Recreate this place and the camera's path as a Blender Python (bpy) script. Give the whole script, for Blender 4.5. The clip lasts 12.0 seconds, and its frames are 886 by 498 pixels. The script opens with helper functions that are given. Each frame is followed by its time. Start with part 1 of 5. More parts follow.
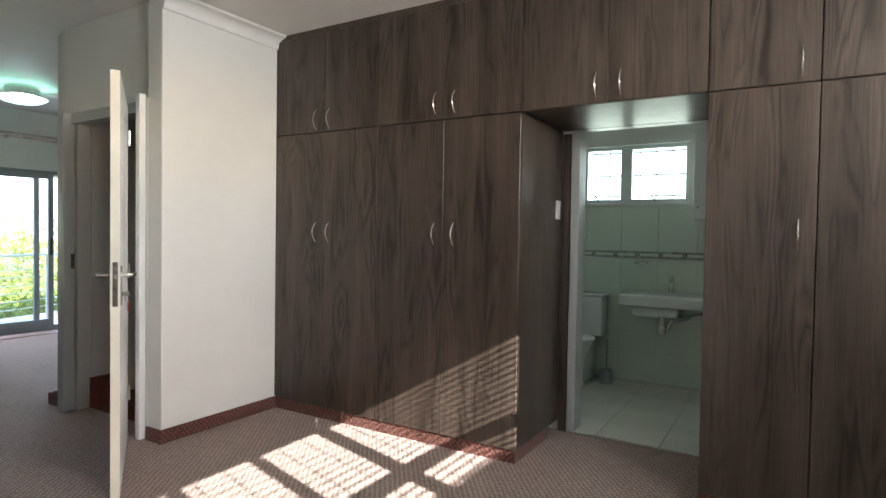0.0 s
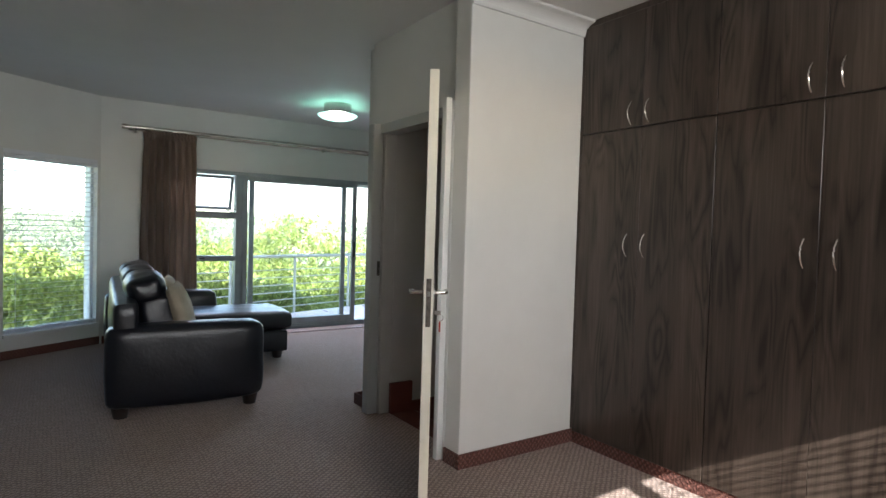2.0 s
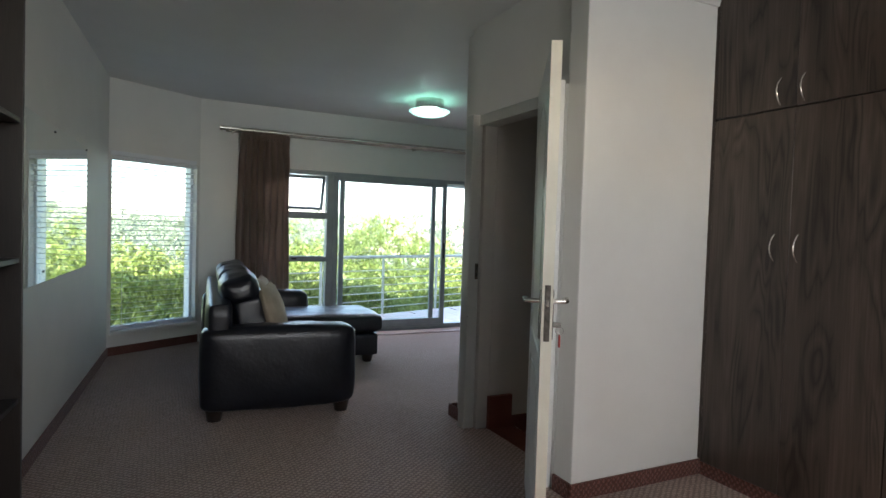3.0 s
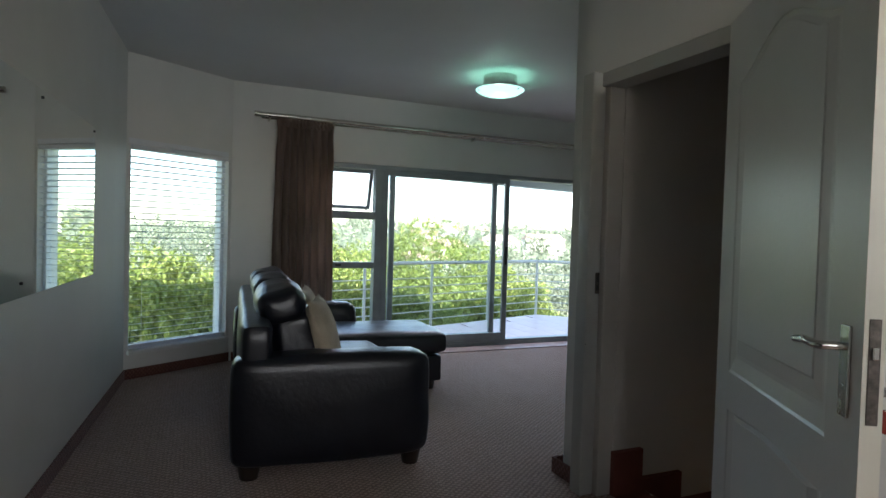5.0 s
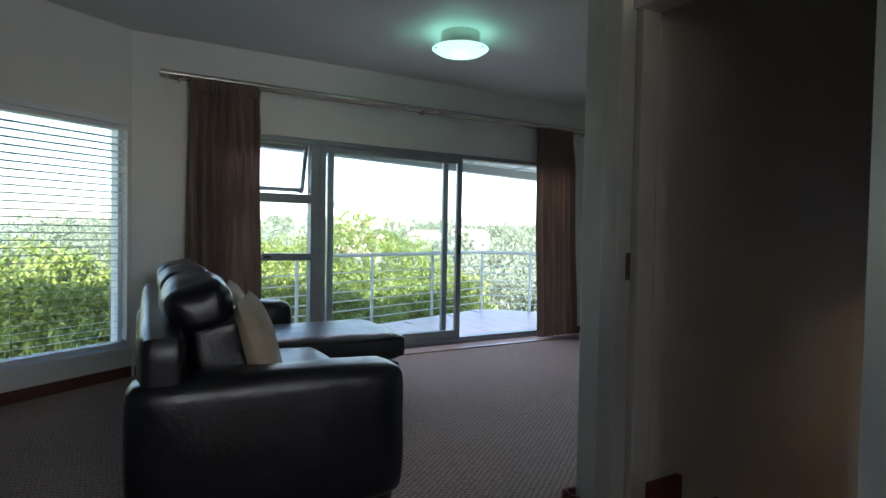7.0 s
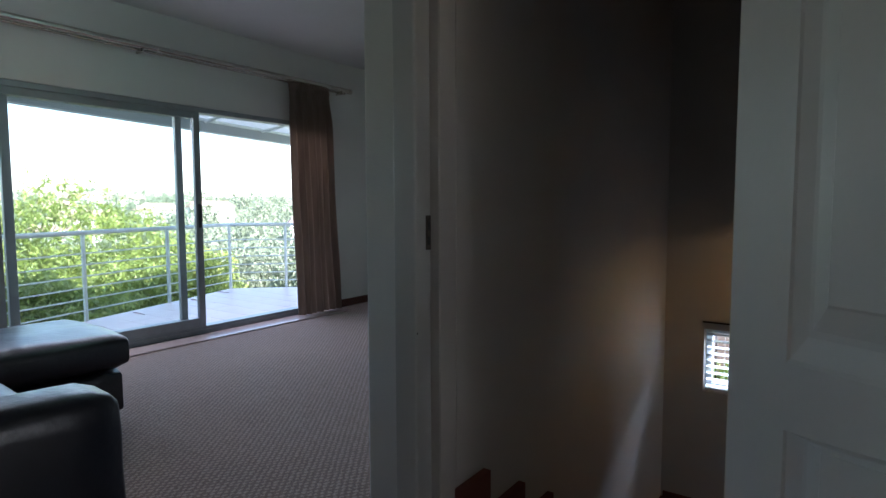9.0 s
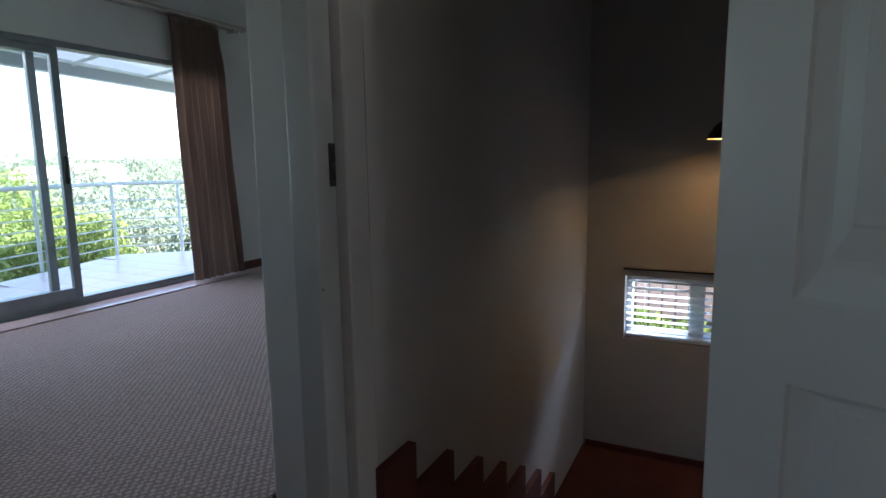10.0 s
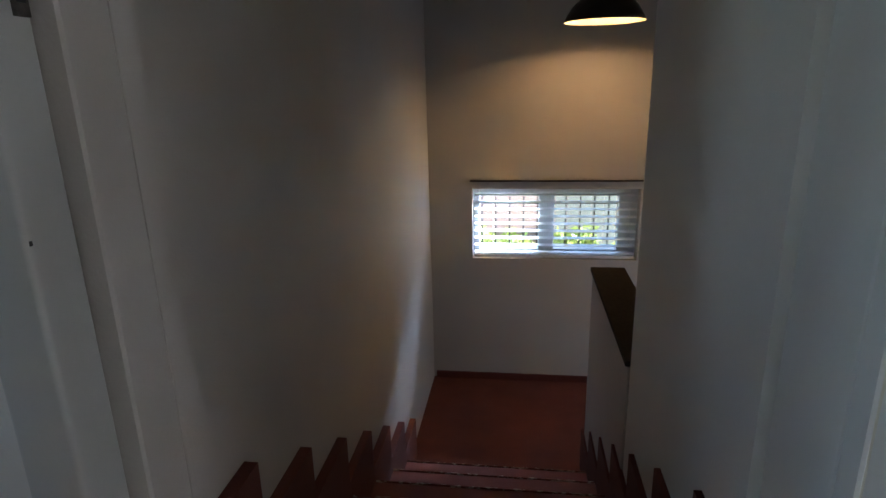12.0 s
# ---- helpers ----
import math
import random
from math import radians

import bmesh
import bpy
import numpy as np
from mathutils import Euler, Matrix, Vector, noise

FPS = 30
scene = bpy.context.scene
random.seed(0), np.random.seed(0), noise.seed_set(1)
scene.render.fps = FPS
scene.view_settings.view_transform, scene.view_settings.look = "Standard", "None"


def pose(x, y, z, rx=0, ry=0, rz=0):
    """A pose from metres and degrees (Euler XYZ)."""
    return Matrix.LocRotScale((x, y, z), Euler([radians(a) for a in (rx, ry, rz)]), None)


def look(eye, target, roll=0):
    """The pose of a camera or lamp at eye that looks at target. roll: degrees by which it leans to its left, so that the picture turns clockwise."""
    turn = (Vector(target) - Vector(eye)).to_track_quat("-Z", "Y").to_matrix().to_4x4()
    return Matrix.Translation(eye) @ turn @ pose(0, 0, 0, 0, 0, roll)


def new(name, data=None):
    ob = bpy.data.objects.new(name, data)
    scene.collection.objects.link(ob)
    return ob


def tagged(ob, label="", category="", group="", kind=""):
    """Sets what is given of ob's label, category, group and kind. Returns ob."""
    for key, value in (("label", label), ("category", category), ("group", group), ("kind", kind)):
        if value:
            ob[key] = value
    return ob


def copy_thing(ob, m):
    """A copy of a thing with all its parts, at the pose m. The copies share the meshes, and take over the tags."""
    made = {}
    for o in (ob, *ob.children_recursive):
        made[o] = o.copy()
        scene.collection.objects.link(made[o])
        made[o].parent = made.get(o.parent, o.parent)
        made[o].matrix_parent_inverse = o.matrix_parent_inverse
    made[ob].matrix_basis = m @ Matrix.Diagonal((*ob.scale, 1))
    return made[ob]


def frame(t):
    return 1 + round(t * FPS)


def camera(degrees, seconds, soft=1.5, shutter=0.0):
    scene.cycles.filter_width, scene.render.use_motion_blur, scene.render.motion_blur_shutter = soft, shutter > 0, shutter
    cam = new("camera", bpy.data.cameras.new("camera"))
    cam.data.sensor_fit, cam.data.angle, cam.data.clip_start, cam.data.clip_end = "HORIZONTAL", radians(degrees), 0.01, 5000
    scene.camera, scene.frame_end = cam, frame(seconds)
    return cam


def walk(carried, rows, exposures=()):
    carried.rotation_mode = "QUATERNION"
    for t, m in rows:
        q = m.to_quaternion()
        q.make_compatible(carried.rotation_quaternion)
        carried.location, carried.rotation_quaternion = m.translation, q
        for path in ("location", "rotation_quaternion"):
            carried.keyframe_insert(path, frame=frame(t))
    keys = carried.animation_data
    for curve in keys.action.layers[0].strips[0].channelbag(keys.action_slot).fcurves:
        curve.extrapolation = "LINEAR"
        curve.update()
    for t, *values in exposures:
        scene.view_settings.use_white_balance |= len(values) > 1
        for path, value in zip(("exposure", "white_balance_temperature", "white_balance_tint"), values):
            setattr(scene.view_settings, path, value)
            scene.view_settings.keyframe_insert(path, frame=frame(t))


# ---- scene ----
cam = camera(74.7, 12.0)
METRES, EYE, TILT, LEAN, TURN = 4.3, 1.27, 0.0, 0.0, 31.7
PATH = [
    (0, (0.284, -0.463, 1.298), (-0.752, 1.248, 1.245), 0.9),
    (0.5, (0.156, -0.405, 1.302), (-1.023, 1.21, 1.249), 1.1),
    (1, (-0.006, -0.367, 1.309), (-1.361, 1.103, 1.256), 1.4),
    (1.5, (-0.147, -0.341, 1.32), (-1.667, 0.957, 1.269), 1.7),
    (2, (-0.343, -0.292, 1.347), (-1.995, 0.833, 1.285), 1.7),
    (2.5, (-0.507, -0.236, 1.345), (-2.249, 0.744, 1.281), 1.8),
    (3, (-0.692, -0.227, 1.331), (-2.487, 0.654, 1.266), 1.8),
    (3.2, (-0.802, -0.249, 1.294), (-2.605, 0.615, 1.248), 2.0),
    (5, (-1.738, -0.161, 1.28), (-3.573, 0.632, 1.231), 1.7),
    (5.5, (-2.009, -0.188, 1.269), (-3.843, 0.608, 1.228), 1.5),
    (6, (-2.184, -0.182, 1.234), (-4.004, 0.646, 1.201), 1.4),
    (6.5, (-2.364, -0.123, 1.197), (-4.154, 0.768, 1.16), 1.3),
    (6.7, (-2.433, -0.091, 1.18), (-4.199, 0.847, 1.136), 1.2),
    (8.3, (-2.899, 0.08, 1.179), (-4.259, 1.541, 1.062), 0.5),
    (8.5, (-2.933, 0.114, 1.172), (-4.224, 1.637, 1.048), 0.3),
    (9, (-3.021, 0.262, 1.148), (-4.165, 1.896, 0.995), -0.2),
    (9.5, (-3.11, 0.39, 1.11), (-4.119, 2.104, 0.9), -0.6),
    (10, (-3.191, 0.515, 1.063), (-4.071, 2.287, 0.77), -0.9),
    (10.5, (-3.311, 0.646, 1.006), (-4.029, 2.477, 0.646), -1.4),
    (11, (-3.399, 0.765, 0.977), (-3.959, 2.636, 0.545), -1.4),
    (11.5, (-3.446, 0.914, 0.949), (-3.888, 2.802, 0.456), -2.1),
    (12, (-3.515, 1.05, 0.931), (-3.772, 2.953, 0.371), -1.4),
]
EXPOSURES = [(0.0, 3.12, 6200, 12), (0.6, 2.80, 6130, 12), (2.0, 2.58, 6100, 12), (3.2, 2.28, 6050, 12), (5.0, 1.95, 6050, 12), (6.5, 1.92, 5950, 12), (9.5, 2.18, 5670, 14), (10.5, 2.50, 5570, 14), (12.0, 3.22, 5730, 13)]
walk(cam, [(t, look(eye, target, roll)) for t, eye, target, roll in PATH], EXPOSURES)

# ---- world, sun, large lights ----
def rotz(deg):
    return Matrix.Rotation(radians(deg), 4, "Z")


world = bpy.data.worlds.new("world")
scene.world = world
world.use_nodes = True
wn = world.node_tree
sky = wn.nodes.new("ShaderNodeTexSky")
sky.sky_type, sky.sun_disc = "NISHITA", False
SUN_FROM = Vector((1.0, -0.28, 0.575)).normalized()
sky.sun_elevation = math.asin(SUN_FROM.z)
sky.sun_rotation = math.atan2(SUN_FROM.x, SUN_FROM.y)
sky.dust_density = 1.0
wn.links.new(sky.outputs[0], wn.nodes["Background"].inputs[0])
wn.nodes["Background"].inputs[1].default_value = 0.15
sun = new("sun", bpy.data.lights.new("sun", "SUN"))
sun.data.energy, sun.data.angle, sun.data.color = 5.0, radians(0.4), (1.0, 0.94, 0.84)
sun.matrix_world = look(SUN_FROM * 20, (0, 0, 0))


WX_OUT = -7.88


def area(name, eye, target, sx, sy, power, color):
    ob = new(name, bpy.data.lights.new(name, "AREA"))
    ob.data.shape, ob.data.size, ob.data.size_y = "RECTANGLE", sx, sy
    ob.data.energy, ob.data.color = power, color
    ob.matrix_world = look(eye, target)
    return ob


area("bedroom_window_daylight", (1.92, 0.85, 2.05), (0.9, 0.95, 1.8), 1.7, 0.7, 20, (1.0, 0.95, 0.88))
stair_sky = area("stair_window_daylight", (-3.55, 4.95, 0.55), (-4.03, 3.72, -0.38), 0.45, 0.25, 2.9, (0.78, 0.86, 1.0))
stair_sky.data.spread = radians(62)
# Weak fill lamp added beside the landing; it stands for no known window.
area("stair_fill_light", (-2.06, 3.72, -0.35), (-4.0, 3.85, -0.45), 0.16, 0.7, 0.25, (0.85, 0.92, 1.0))
pend = new("pendant_bulb_light", bpy.data.lights.new("pendant_bulb_light", "POINT"))
pend.data.energy, pend.data.shadow_soft_size, pend.data.color = 0.42, 0.015, (1.0, 0.60, 0.27)
pend.location = (-3.142, 3.93, 1.226)


# Fill lamp added under the awning, out of view, to brighten the lounge.
area("balcony_fill_light", (WX_OUT - 0.75, 3.0, 2.33), (WX_OUT + 1.5, 3.0, 0.0), 3.6, 0.4, 17.0, (0.97, 0.91, 1.0))


# ---- materials ----
def mat(name, rough=0.5, metal=0.0):
    m = bpy.data.materials.new(name)
    m.use_nodes = True
    b = m.node_tree.nodes["Principled BSDF"]
    b.inputs["Roughness"].default_value, b.inputs["Metallic"].default_value = rough, metal
    return m, m.node_tree, b


def coords(nt, scale=(1, 1, 1), rot=(0, 0, 0)):
    tc, mp = nt.nodes.new("ShaderNodeTexCoord"), nt.nodes.new("ShaderNodeMapping")
    nt.links.new(tc.outputs["Object"], mp.inputs[0])
    mp.inputs["Scale"].default_value, mp.inputs["Rotation"].default_value = scale, rot
    return mp.outputs[0]


def tex(nt, kind, vec, **ins):
    n = nt.nodes.new("ShaderNodeTex" + kind)
    if vec is not None:
        nt.links.new(vec, n.inputs["Vector"])
    for k, v in ins.items():
        n.inputs[k.replace("_", " ")].default_value = v
    return n


def ramp(nt, src, stops):
    r = nt.nodes.new("ShaderNodeValToRGB")
    nt.links.new(src, r.inputs[0])
    while len(r.color_ramp.elements) < len(stops):
        r.color_ramp.elements.new(0.5)
    for e, (p, c) in zip(r.color_ramp.elements, stops):
        e.position, e.color = min(p, 1.0), (*c, 1)
    return r.outputs[0]


def bump(nt, b, src, strength, dist=0.01, prev=None):
    n = nt.nodes.new("ShaderNodeBump")
    n.inputs["Strength"].default_value, n.inputs["Distance"].default_value = strength, dist
    nt.links.new(src, n.inputs["Height"])
    if prev is not None:
        nt.links.new(prev, n.inputs["Normal"])
    nt.links.new(n.outputs[0], b.inputs["Normal"])
    return n.outputs[0]


def mottled(name, c1, c2, rough=0.5, scale=4.0, metal=0.0, bumps=0.1, fine=90.0, stretch=(1, 1, 1)):
    m, nt, b = mat(name, rough, metal)
    v = coords(nt, stretch)
    n = tex(nt, "Noise", v, Scale=scale, Detail=6.0, Roughness=0.6)
    nt.links.new(ramp(nt, n.outputs[0], [(0.3, c1), (0.7, c2)]), b.inputs["Base Color"])
    f = tex(nt, "Noise", v, Scale=fine, Detail=3.0)
    if bumps:
        bump(nt, b, f.outputs[0], bumps, 0.003)
    r = nt.nodes.new("ShaderNodeMapRange")
    nt.links.new(n.outputs[0], r.inputs[0])
    r.inputs[3].default_value, r.inputs[4].default_value = max(0.02, rough - 0.06), min(1, rough + 0.08)
    nt.links.new(r.outputs[0], b.inputs["Roughness"])
    return m


def wall_paint(name, c1, c2):
    return mottled(name, c1, c2, 0.62, 1.6, bumps=0.25, fine=160.0)


M_WALL = wall_paint("white_wall_paint", (0.66, 0.66, 0.63), (0.72, 0.72, 0.69))
M_CEIL = wall_paint("white_ceiling_paint", (0.68, 0.68, 0.66), (0.73, 0.73, 0.71))
# Cream taken down in colour to stand for the dim stairwell.
M_STAIRWALL_DIM = wall_paint("cream_stair_paint_dimmed", (0.42, 0.405, 0.375), (0.47, 0.455, 0.425))
# Frame enamel darkened in colour for the jambs that stand in dim light.
M_JAMB_SHADED = mottled("door_frame_enamel_shaded", (0.42, 0.435, 0.42), (0.47, 0.485, 0.465), 0.38, 2.0, bumps=0.12, fine=60.0)
M_FRAME = mottled("white_door_enamel", (0.66, 0.67, 0.65), (0.72, 0.72, 0.70), 0.32, 2.0, bumps=0.12, fine=60.0)
M_EDGE = mottled("cream_door_edge", (0.62, 0.60, 0.50), (0.70, 0.68, 0.58), 0.4, 3.0)
M_ALU = mottled("grey_aluminium", (0.25, 0.28, 0.295), (0.33, 0.36, 0.375), 0.42, 5.0, metal=0.35, bumps=0.05)
M_ALUWHITE = mottled("white_aluminium", (0.62, 0.66, 0.68), (0.72, 0.75, 0.76), 0.4, 5.0, bumps=0.05)
M_CHROME = mottled("brushed_chrome", (0.55, 0.54, 0.50), (0.68, 0.66, 0.62), 0.24, 20.0, metal=1.0, bumps=0.03)
M_ROD = mottled("satin_nickel", (0.52, 0.49, 0.44), (0.66, 0.62, 0.56), 0.24, 10.0, metal=1.0, bumps=0.04)
M_BLACK = mottled("black_plastic", (0.012, 0.012, 0.013), (0.03, 0.03, 0.03), 0.5, 10.0)
M_DARKGAP = mottled("dark_cabinet_inside", (0.02, 0.015, 0.012), (0.035, 0.028, 0.022), 0.8, 10.0)
M_LEATHER = mottled("black_leather", (0.003, 0.004, 0.008), (0.006, 0.008, 0.014), 0.33, 7.0, bumps=0.5, fine=45.0)
M_SLAT = mottled("white_blind_slat", (0.66, 0.69, 0.72), (0.74, 0.77, 0.79), 0.4, 6.0, bumps=0.0)
M_GRANITE = mottled("dark_stained_capping", (0.014, 0.011, 0.010), (0.028, 0.022, 0.019), 0.9, 60.0)
M_GRANITE.node_tree.nodes["Principled BSDF"].inputs["Specular IOR Level"].default_value = 0.05
M_PORCELAIN = mottled("white_porcelain", (0.70, 0.73, 0.70), (0.76, 0.78, 0.75), 0.12, 3.0, bumps=0.0)
M_WORN = mottled("aged_dark_metal", (0.05, 0.045, 0.04), (0.16, 0.14, 0.12), 0.45, 60.0, metal=0.8)
M_BOOKWOOD = mottled("very_dark_laminate", (0.012, 0.009, 0.007), (0.024, 0.018, 0.014), 0.45, 12.0, stretch=(20, 20, 1))
M_SWITCH = mottled("white_plastic", (0.70, 0.70, 0.68), (0.76, 0.76, 0.74), 0.35, 8.0, bumps=0.0)
M_RED = mottled("red_key_fob", (0.25, 0.02, 0.015), (0.4, 0.05, 0.03), 0.4, 40.0)
M_RAIL = mottled("painted_railing", (0.50, 0.56, 0.55), (0.60, 0.66, 0.64), 0.45, 8.0, bumps=0.1)
M_BARK = mottled("tree_bark", (0.05, 0.035, 0.025), (0.13, 0.10, 0.075), 0.9, 6.0, bumps=0.8, fine=25.0)
M_SHADE = mottled("dark_metal_shade", (0.03, 0.028, 0.025), (0.06, 0.055, 0.05), 0.45, 12.0, metal=0.6)
M_SHADEIN = mottled("pale_shade_lining", (0.75, 0.62, 0.42), (0.82, 0.70, 0.5), 0.6, 12.0)
M_WATER = mottled("grout", (0.40, 0.40, 0.36), (0.5, 0.5, 0.46), 0.8, 20.0)
M_TILE = mottled("cream_floor_tile", (0.62, 0.62, 0.56), (0.70, 0.70, 0.64), 0.16, 2.5, bumps=0.02)
M_WALLTILE = mottled("pale_green_white_wall_tile", (0.54, 0.62, 0.52), (0.60, 0.67, 0.57), 0.15, 1.8, bumps=0.02)
M_PINKTILE = mottled("pinkish_balcony_tile", (0.46, 0.335, 0.33), (0.56, 0.42, 0.41), 0.36, 3.0, bumps=0.1)
M_HOUSE = mottled("far_house_plaster", (0.6, 0.58, 0.54), (0.72, 0.70, 0.66), 0.8, 0.6)
M_ROOF = mottled("far_house_roof", (0.35, 0.22, 0.17), (0.5, 0.36, 0.3), 0.8, 0.8)
M_PILLOW = mottled("cream_cushion_cloth", (0.30, 0.26, 0.19), (0.42, 0.36, 0.27), 0.9, 9.0, bumps=0.6, fine=260.0)
M_FOOT = mottled("dark_wood_foot", (0.012, 0.009, 0.007), (0.03, 0.02, 0.015), 0.4, 10.0)


def carpet(name, c1, c2, c3):
    m, nt, b = mat(name, 0.95)
    v = coords(nt)
    w1 = tex(nt, "Wave", coords(nt, (1, 1, 1), (radians(28), radians(24), radians(45))), Scale=15.0, Distortion=3.6, Detail=3.0, Detail_Scale=5.0)
    w2 = tex(nt, "Wave", coords(nt, (1, 1, 1), (radians(28), radians(-24), radians(-45))), Scale=15.0, Distortion=3.6, Detail=3.0, Detail_Scale=5.0)
    mx = nt.nodes.new("ShaderNodeMath")
    mx.operation = "MULTIPLY"
    nt.links.new(w1.outputs["Fac"], mx.inputs[0])
    nt.links.new(w2.outputs["Fac"], mx.inputs[1])
    n = tex(nt, "Noise", v, Scale=110.0, Detail=4.0)
    big = tex(nt, "Noise", v, Scale=1.3, Detail=5.0)
    ad = nt.nodes.new("ShaderNodeMath")
    ad.operation = "MULTIPLY_ADD"
    nt.links.new(n.outputs[0], ad.inputs[0])
    ad.inputs[1].default_value = 1.1
    nt.links.new(mx.outputs[0], ad.inputs[2])
    col = ramp(nt, ad.outputs[0], [(0.4, c1), (0.85, c2), (1.3, c3)])
    mm = nt.nodes.new("ShaderNodeMix")
    mm.data_type, mm.blend_type = "RGBA", "MULTIPLY"
    mm.inputs[0].default_value = 1.0
    nt.links.new(col, mm.inputs[6])
    nt.links.new(ramp(nt, big.outputs[0], [(0.3, (0.86, 0.86, 0.86)), (0.7, (1, 1, 1))]), mm.inputs[7])
    nt.links.new(mm.outputs[2], b.inputs["Base Color"])
    b.inputs["Sheen Weight"].default_value = 0.15
    bump(nt, b, ad.outputs[0], 0.7, 0.006)
    return m


M_CARPET = carpet("brown_woven_carpet", (0.19, 0.130, 0.104), (0.30, 0.213, 0.173), (0.46, 0.345, 0.29))
M_CARPETRED = carpet("red_brown_carpet_edging", (0.085, 0.028, 0.020), (0.13, 0.045, 0.032), (0.19, 0.075, 0.056))
M_STAIRCARPET = mottled("dark_red_stair_carpet", (0.085, 0.020, 0.014), (0.13, 0.034, 0.024), 0.92, 5.0, bumps=0.7, fine=240.0)


def wood(name, dark, mid, light):
    m, nt, b = mat(name, 0.28)
    oi = nt.nodes.new("ShaderNodeObjectInfo")
    tc = nt.nodes.new("ShaderNodeTexCoord")
    off = nt.nodes.new("ShaderNodeVectorMath")
    off.operation = "MULTIPLY_ADD"
    cmb = nt.nodes.new("ShaderNodeCombineXYZ")
    nt.links.new(oi.outputs["Random"], cmb.inputs[0])
    nt.links.new(oi.outputs["Random"], cmb.inputs[2])
    nt.links.new(cmb.outputs[0], off.inputs[0])
    off.inputs[1].default_value = (13, 0, 9)
    nt.links.new(tc.outputs["Object"], off.inputs[2])
    def mapped(s):
        mp = nt.nodes.new("ShaderNodeMapping")
        mp.inputs["Scale"].default_value = s
        nt.links.new(off.outputs[0], mp.inputs[0])
        return mp.outputs[0]
    warp = tex(nt, "Noise", mapped((3.8, 3.8, 0.50)), Scale=1.5, Detail=2.0, Roughness=0.5, Distortion=0.5)
    grain = tex(nt, "Noise", mapped((70, 70, 1.4)), Scale=1.6, Detail=5.0, Roughness=0.7)
    streak = tex(nt, "Noise", mapped((9, 9, 0.25)), Scale=1.0, Detail=4.0)
    patch = tex(nt, "Noise", mapped((5.0, 5.0, 1.1)), Scale=1.3, Detail=3.0)
    knots = tex(nt, "Voronoi", mapped((4.2, 4.2, 1.0)), Scale=1.0)

    def calc(op, x, y, z=None):
        n = nt.nodes.new("ShaderNodeMath")
        n.operation = op
        for k, v in enumerate((x, y, z)):
            if v is None:
                continue
            if isinstance(v, (int, float)):
                n.inputs[k].default_value = v
            else:
                nt.links.new(v, n.inputs[k])
        return n.outputs[0]

    lines = calc("PINGPONG", calc("MULTIPLY", warp.outputs[0], 11.0), 0.5)
    lines = calc("POWER", calc("MULTIPLY", lines, 2.0), 0.4)
    mask = calc("SMOOTH_MIN", calc("MAXIMUM", calc("MULTIPLY_ADD", patch.outputs[0], 5.5, -2.3), 0.0), 1.0, 0.1)
    flame = calc("MULTIPLY", calc("SUBTRACT", 1.0, lines), mask)
    tone = calc("MULTIPLY_ADD", streak.outputs[0], 0.62, calc("MULTIPLY", grain.outputs[0], 0.52))
    a2n = calc("SUBTRACT", tone, calc("MULTIPLY", flame, 0.44))
    col = ramp(nt, a2n, [(0.26, dark), (0.56, mid), (0.86, light)])
    kn = ramp(nt, knots.outputs["Distance"], [(0.02, (0.35, 0.32, 0.30)), (0.10, (1, 1, 1))])
    mm = nt.nodes.new("ShaderNodeMix")
    mm.data_type, mm.blend_type = "RGBA", "MULTIPLY"
    mm.inputs[0].default_value = 0.7
    nt.links.new(col, mm.inputs[6])
    nt.links.new(kn, mm.inputs[7])
    nt.links.new(mm.outputs[2], b.inputs["Base Color"])
    bump(nt, b, a2n, 0.25, 0.002)
    return m


M_WOOD = wood("grey_brown_wood_laminate", (0.020, 0.0135, 0.010), (0.060, 0.045, 0.035), (0.128, 0.101, 0.082))
M_WOODEDGE = mottled("dark_laminate_edge", (0.05, 0.035, 0.028), (0.08, 0.06, 0.05), 0.4, 12.0, stretch=(20, 20, 1))


def cloth(name, c1, c2):
    m, nt, b = mat(name, 0.85)
    n = tex(nt, "Noise", coords(nt, (3, 3, 0.4)), Scale=4.0, Detail=4.0)
    f = tex(nt, "Noise", coords(nt, (1, 1, 0.3)), Scale=300.0)
    nt.links.new(ramp(nt, n.outputs[0], [(0.3, c1), (0.7, c2)]), b.inputs["Base Color"])
    bump(nt, b, f.outputs[0], 0.4, 0.002)
    b.inputs["Sheen Weight"].default_value = 0.2
    return m


_b = M_LEATHER.node_tree.nodes["Principled BSDF"]
_b.inputs["Specular IOR Level"].default_value = 0.5
_soft = tex(M_LEATHER.node_tree, "Noise", coords(M_LEATHER.node_tree), Scale=7.0, Detail=3.0, Distortion=0.8)
bump(M_LEATHER.node_tree, _b, _soft.outputs[0], 0.22, 0.012, _b.inputs["Normal"].links[0].from_socket)
M_CURTAIN = cloth("brown_curtain_cloth", (0.25, 0.185, 0.145), (0.365, 0.272, 0.22))


